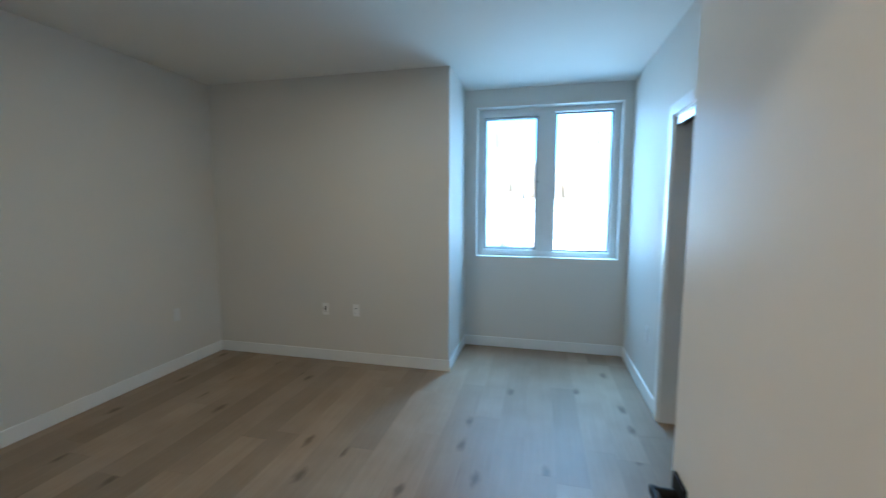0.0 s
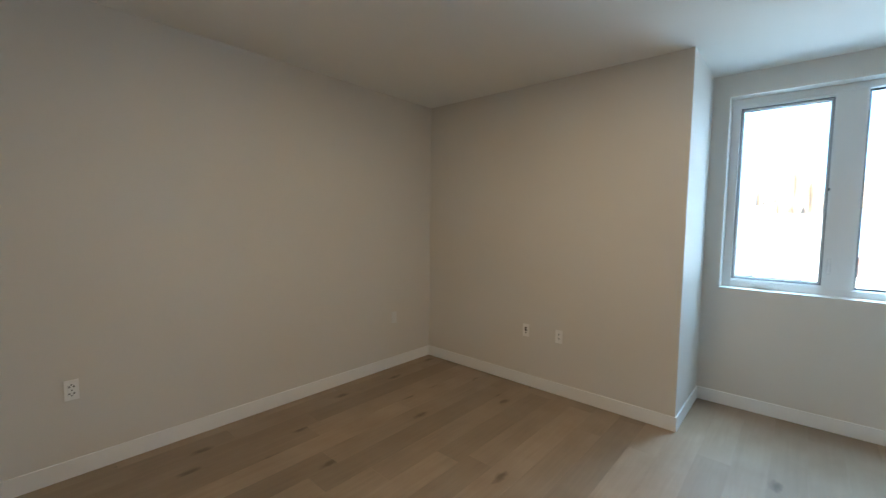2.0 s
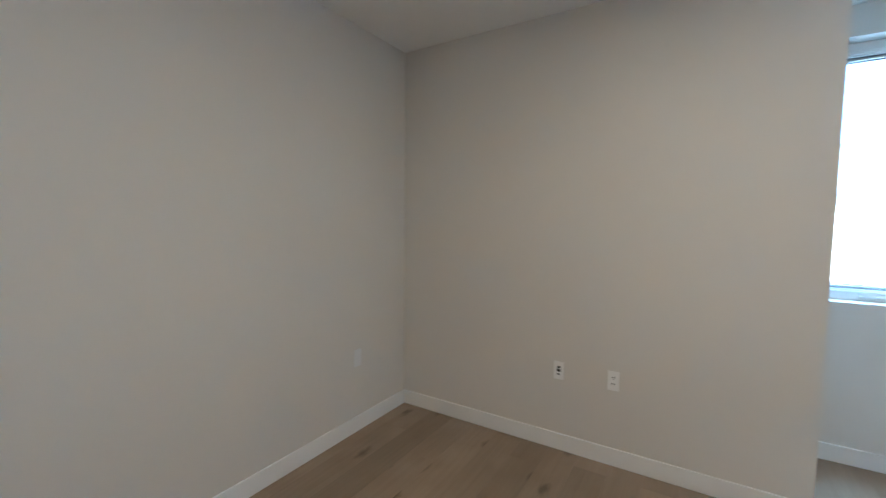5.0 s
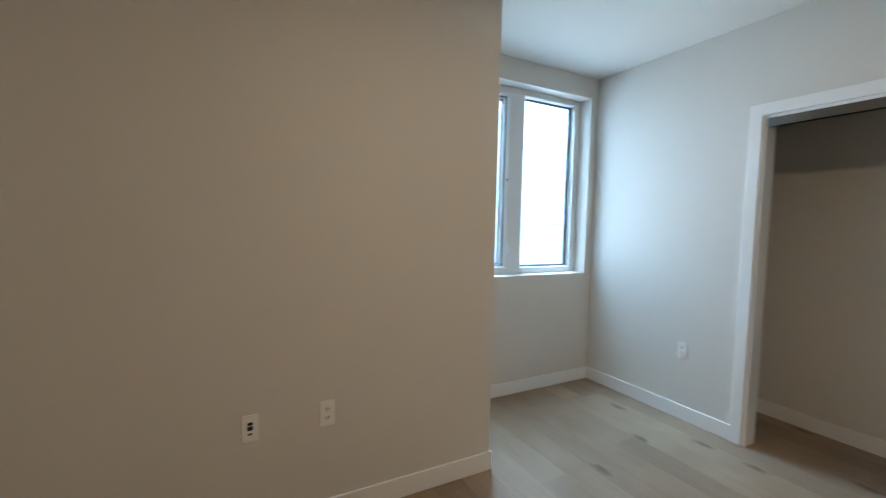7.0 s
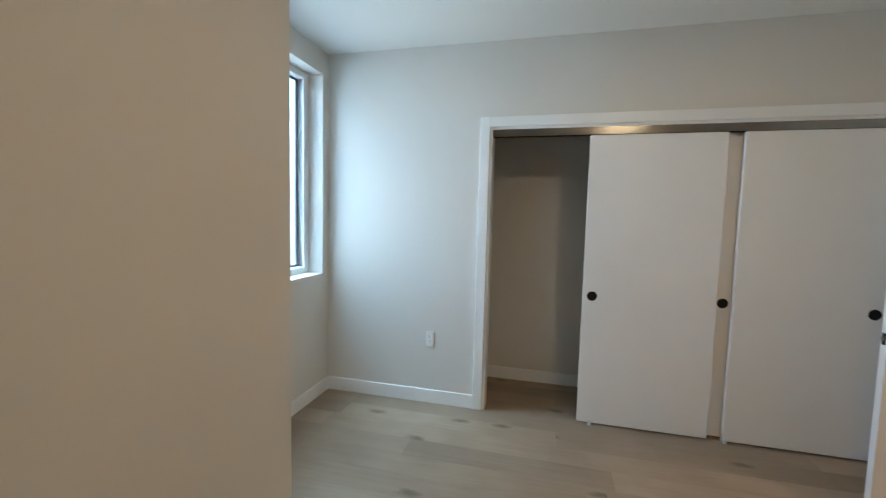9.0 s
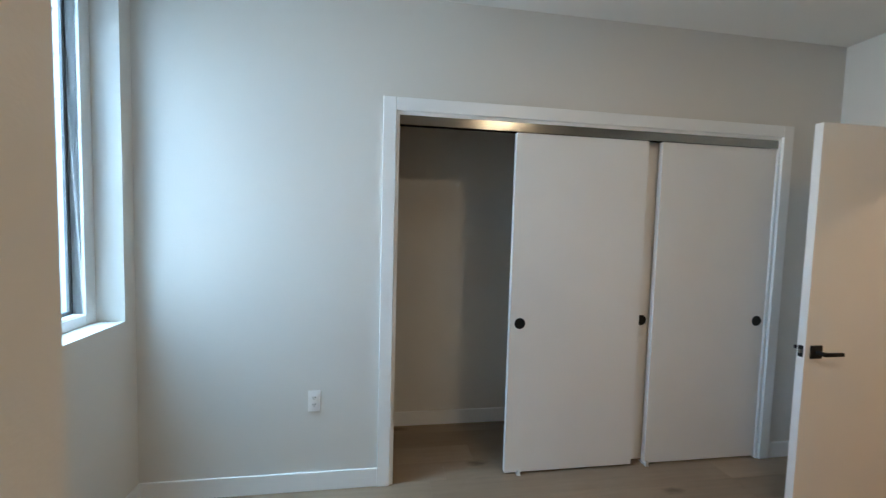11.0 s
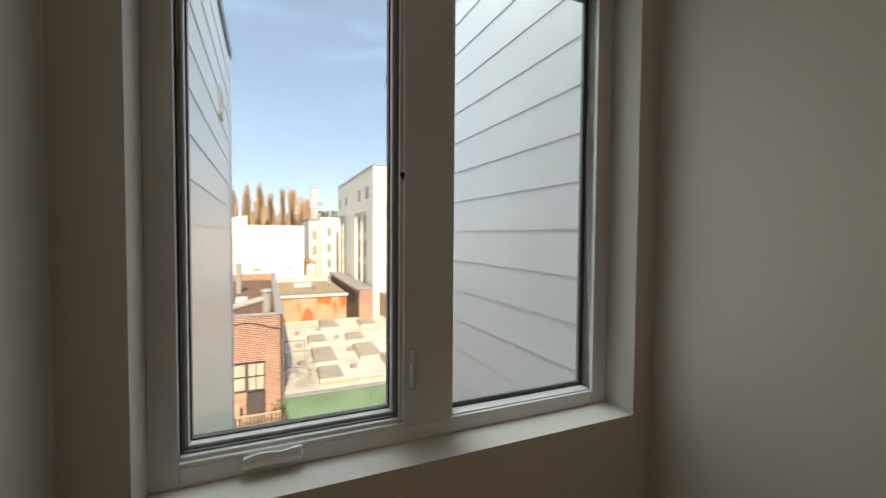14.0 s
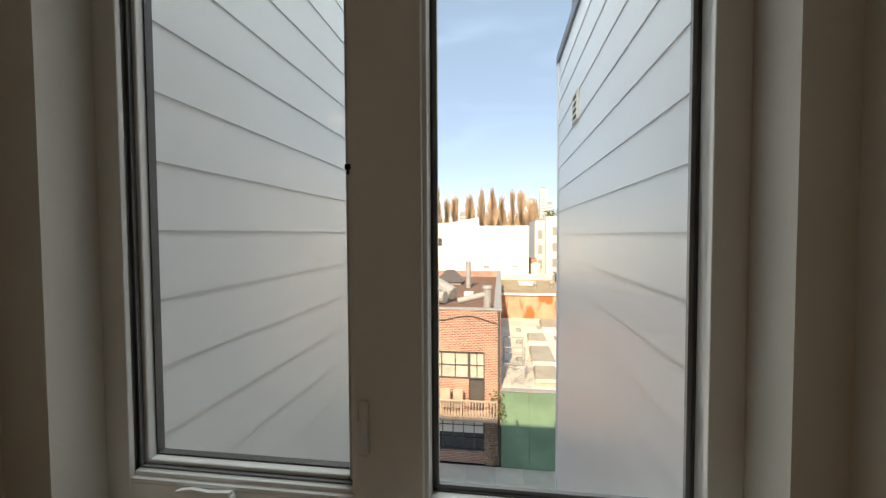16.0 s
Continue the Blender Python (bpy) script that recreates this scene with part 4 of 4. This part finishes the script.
wb = thing("white_building", -5, 52.5, GZ, "plain white stucco building with a stepped gable", "building")
part("wall", pierced(-16, 3.06, 52.5, 52.9, GZ, 2.64, [(-8.9, -8.15, .05, 1.06)]), STUCCO, wb)
part("body", boxes((-16, 3.06, 52.9, 62, GZ, 2.60)), STUCCO, wb)
bm = bmesh.new()
v = [bm.verts.new(p) for p in ((-16, 52.5, 2.64), (-3.32, 52.5, 2.64), (-3.32, 52.5, 3.76), (-6.8, 52.5, 3.12), (-16, 52.5, 2.70), (-16, 52.8, 2.64), (-3.32, 52.8, 2.64), (-3.32, 52.8, 3.76), (-6.8, 52.8, 3.12), (-16, 52.8, 2.70))]
for f in ((0, 1, 2, 3, 4), (9, 8, 7, 6, 5), (1, 6, 7, 2), (2, 7, 8, 3), (3, 8, 9, 4), (0, 4, 9, 5), (0, 5, 6, 1)):
    bm.faces.new([v[i] for i in f])
part("gable", bm, STUCCO, wb)
glazing(wb, -8.9, -8.15, .05, 1.06, 52.55, 2, 3, STEEL, DARKGLASS, .06, label="small dark window")
for x0, x1, z0, z1 in ((-2.35, -1.65, .98, 1.1), (1.05, 1.75, .98, 1.1), (-2.7, -1.9, -2.85, -2.55), (.9, 1.7, -2.75, -2.5), (-9.2, -8.6, -2.9, -2.5)):
    part("wall_grille", boxes((x0, x1, 52.46, 52.5, z0, z1)), SHADOWGREY, wb, "small grey grille")
part("red_shed", boxes((3.3, 4.6, 58, 60, GZ, -1.9)), BRICK, wb, "red shed beside the wall")

ab = thing("apartment_block", 9, 68, GZ, "cream apartment block with bay windows and roof deck", "building")
part("wall", boxes((6.9, 14, 68, 84, GZ, 4.4), (5.3, 6.9, 70, 84, GZ, 3.9)), STUCCO, ab)
part("bay", boxes((5.6, 6.6, 69.3, 70, GZ, 3.3)), CREAM, ab)
part("roof_planting", boxes((5.2, 7.1, 69.8, 72, 3.9, 4.1)), SHADOWGREY, ab)
for i in range(4):
    part("window", boxes((5.75, 6.45, 69.24, 69.3, -6.8 + i * 2.5, -5.3 + i * 2.5)), SHADOWGREY, ab)
    part("window", boxes((7.9, 8.6, 67.95, 68, -6.5 + i * 2.6, -5.1 + i * 2.6)), SHADOWGREY, ab)
deckp = thing("roof_plants", 7, 71, 4.1, "green shrubs on the roof deck", "plant", kind="stuff")
part("leaves", leaves(260, 6.9, 12, 68.2, 73, 4.4, 5.6, .5), IVY, deckp)

tb = thing("tall_white_building", 12, 38, GZ, "large white rendered building with tall recessed windows", "building")
TX, TY = 8.30, 38.0
part("front_wall", pierced(TX, 22, TY, TY + .4, GZ, 8.3, [(9.78, 11.6, z, z + 1.82) for z in (-4.05, -1.2, 1.69, 4.6)]), STUCCO, tb)
for z in (-4.05, -1.2, 1.69, 4.6):
    glazing(tb, 9.78, 11.6, z, z + 1.82, TY + .1, 2, 4, STEEL, DARKGLASS, .07, label="dark louvred window")
side = [(38.4, 41.0, GZ), (41.0, 46.9, 4.05), (46.9, 53.3, GZ), (53.3, 58.4, 4.15), (58.4, 59.2, GZ)]
part("side_wall", boxes(*[(TX, TX + .4, y0, y1, z0, 8.3) for y0, y1, z0 in side]), STUCCO, tb)
for y0, y1 in ((41.0, 46.9), (53.3, 58.4)):
    part("recess_panel", boxes((TX + .25, TX + .35, y0, y1, GZ, 4.2)), CREAM, tb, "pale recessed window bay")
    for j in range(2):
        ya = y0 + .5 + j * (y1 - y0) * .5
        part("mullion", boxes((TX + .12, TX + .25, ya - .28, ya - .12, GZ, 4.05)), STUCCO, tb)
        for i in range(4):
            part("window", boxes((TX + .20, TX + .25, ya, ya + 1.5, -6 + i * 2.6, -4.2 + i * 2.6)), SHADOWGREY, tb)
for y0, y1 in ((39.9, 41.4), (43.9, 45.0), (52.0, 53.2), (56.7, 57.9)):
    part("window", boxes((TX - .02, TX + .0, y0, y1, 5.25, 6.5)), SHADOWGREY, tb)
part("body", boxes((TX + .41, 22, TY + .66, 59.2, GZ, 8.2)), STUCCO, tb)
part("roof_edge", boxes((TX - .06, 22, TY - .06, 59.25, 8.3, 8.42)), GALV, tb)
hut = thing("low_shed", 9.5, 33, -6.6, "small brown shed against the white building", "shed")
part("wall", boxes((8.9, 12, 32.8, 37.9, -6.6, -4.0)), WOODRAIL, hut)
part("window", boxes((9.2, 9.7, 32.74, 32.8, -5.6, -4.6)), DARKGLASS, hut)


# ---- bare poplars ----
def poplar(x, y, top, width, seed):
    rt = random.Random(seed)
    t = thing("poplar_tree", x, y, GZ, "bare brown upright poplar in a row", "tree", "row of poplars")
    bm = bmesh.new()
    tube(bm, (x, y, GZ), (x, y, GZ + (top - GZ) * .55), .45, .25, 8)
    tube(bm, (x, y, GZ + (top - GZ) * .55), (x, y, top), .25, .05, 8)
    part("trunk", bm, TWIG, t)
    bm = bmesh.new()
    h = top - GZ
    for _ in range(560):
        f = rt.uniform(.22, .99)
        a = rt.uniform(0, 6.28)
        r = width * .5 * (1 - max(0, .5 - f) * 1.3 - max(0, f - .62) * 1.5) * rt.uniform(.3, 1.0) ** .7 * (.75 + .45 * math.sin(a * 2 + seed + f * 14))
        base = Vector((x + .2 * math.cos(a), y + .2 * math.sin(a), GZ + h * (f - .16)))
        tip = Vector((x + r * math.cos(a), y + r * math.sin(a), GZ + h * f + rt.uniform(0, 1.0)))
        if tip.z > top + .6:
            tip.z = top + rt.uniform(-.6, .5)
        side = Vector((math.sin(a), -math.cos(a), 0)) * rt.uniform(.012, .030)
        mid = base.lerp(tip, .5) + Vector((r * .25 * math.cos(a), r * .25 * math.sin(a), 0))
        vs = [bm.verts.new(q) for q in (base - side, base + side, mid + side * 1.6, tip + side * .4, tip - side * .4, mid - side * 1.6)]
        bm.faces.new(vs)
    part("crown", bm, TWIG, t, "dense upright bare twigs")


rngp = random.Random(77)
px, i = -27.0, 0
while px < 11.0:
    gap = rngp.random() < .12
    poplar(px, 118 + rngp.uniform(0, 12), rngp.uniform(14.0, 17.2) - (3.5 if px > 7.5 else 0) - (2.5 if gap else 0), rngp.uniform(3.4, 5.2), 40 + i)
    px, i = px + rngp.uniform(2.0, 3.4) + (1.0 if gap else 0), i + 1



# ---- far city ----
def tower(x, y, w, top, mat, label):
    t = thing("tower_block", x, y, GZ, label, "tower")
    part("shaft", boxes((x, x + w, y, y + w, GZ, top)), mat, t)
    part("crown", boxes((x + w * .1, x + w * .9, y + w * .1, y + w * .9, top, top + 3)), SHADOWGREY, t)
    n = int((top - 5) / 4.5)
    for i in range(max(0, n)):
        part("window_band", boxes((x + w * .12, x + w * .88, y - .3, y, 5 + i * 4.5, 7.2 + i * 4.5)), BLUETOWER if mat is TOWER else TOWER, t)


tower(56, 600, 9.5, 66, TOWER, "pale slender tower far off")
tower(39, 600, 9, 50, BLUETOWER, "blue glass tower far off")
tower(68, 620, 8, 46, BLUETOWER, "blue glass tower in the haze")
tower(26, 580, 7, 44, TOWER, "pale narrow tower behind the poplars")
tower(-82, 600, 12, 44, BLUETOWER, "blue glass tower beyond the trees")
tower(-64, 640, 10, 34, SHADOWGREY, "grey tower beyond the trees")
row = thing("far_houses", 0, 150, GZ, "low pale houses far off behind the trees", "houses", kind="stuff")
bm = bmesh.new()
rngh = random.Random(9)
for i in range(60):
    hx = -150 + i * 5.2
    box(bm, hx, hx + rngh.uniform(4, 7), 150 + rngh.uniform(0, 30), 190, GZ, rngh.uniform(-3, 3.5))
part("blocks", bm, CREAM, row)

# ---- lap siding boards ----
for s, x, EXPO, Z0 in ((1, SXR, 0.207, 1.598), (-1, SXL, 0.2005, 1.611)):
    bm = bmesh.new()
    outer, inner = -s * .0072, -s * .001
    pts = [(outer, 0), (inner, EXPO + .02), (s * .02, EXPO + .02), (s * .02, 0)]
    va = [bm.verts.new((p[0], SY0, p[1])) for p in pts]
    vb = [bm.verts.new((p[0], SY1 - .045, p[1])) for p in pts]
    for i in range(4):
        j = (i + 1) % 4
        bm.faces.new((va[i], va[j], vb[j], vb[i]))
    bm.faces.new(va[::-1])
    bm.faces.new(vb)
    bmesh.ops.recalc_face_normals(bm, faces=bm.faces)
    me = bpy.data.meshes.new("siding_board")
    bm.to_mesh(me)
    bm.free()
    me.materials.append(SIDING)
    k = -14
    while Z0 + (k + 1) * EXPO < SZ1 + .1:
        ob = new("siding_board", me)
        ob.location = (x, 0, Z0 + k * EXPO)
        ob.parent = shell
        ob.matrix_parent_inverse = shell.matrix_basis.inverted()
        k += 1
    part("corner_trim", boxes((min(x - s * .016, x + s * .02), max(x - s * .016, x + s * .02), SY1 - .045, SY1, Z0 - 14 * EXPO, SZ1), bevel=.002), SIDING, shell)

# ---- pavement slabs ----
me = bpy.data.meshes.new("paving_slab")
bm = boxes((.006, 1.344, .006, 1.244, -.02, .0), bevel=0)
bm.to_mesh(me)
bm.free()
SLABS = material("paving_slab", (0.64, 0.57, 0.47), 0.85, vary=0.1, scale=1.2, bump=0.3, bump_scale=15, random_amount=0.08)
me.materials.append(SLABS)
for i in range(9):
    for j in range(4):
        ob = new("paving_slab", me)
        ob.location = (-6.2 + i * 1.35, 14.2 + j * 1.25, GZ)
        ob.parent = pavement

# ---- floor planks, laid along y ----
PLANK, LEN = 0.178, 1.6
plank_mesh = {}


def plank(x0, x1, y0, y1):
    key = (round(x1 - x0, 3), round(y1 - y0, 2))
    if key not in plank_mesh:
        bm = bmesh.new()
        box(bm, 0.0001, x1 - x0 - 0.0001, 0.0001, y1 - y0 - 0.0001, -.017, 0)
        top = [e for e in bm.edges if all(v.co.z > -.001 for v in e.verts)]
        bmesh.ops.bevel(bm, geom=top, offset=.0005, segments=1, affect="EDGES")
        me = bpy.data.meshes.new("plank")
        bm.to_mesh(me)
        bm.free()
        me.materials.append(OAK)
        plank_mesh[key] = me
    ob = new("plank", plank_mesh[key])
    ob.parent = floor
    ob.location = (x0, y0, 0)


rng = random.Random(11)
x = -0.71 - PLANK * 19
while x < CX:
    x1 = x + PLANK
    a, b = max(x, XW), min(x1, CX)
    lo, hi = HY, (0.0 if b > XB else YB)
    if a >= 0.0:
        lo, hi = CYS, CYN
    y = lo - rng.choice((0, .3, .55, .8, 1.1, 1.3))
    while b - a > .02 and y < hi:
        y1 = y + rng.choice((1.2, 1.5, 1.8, 1.8))
        p0, p1 = max(y, lo), min(y1, hi)
        if p1 - p0 > .02:
            plank(a, b, p0, p1)
        y = y1
    x = x1
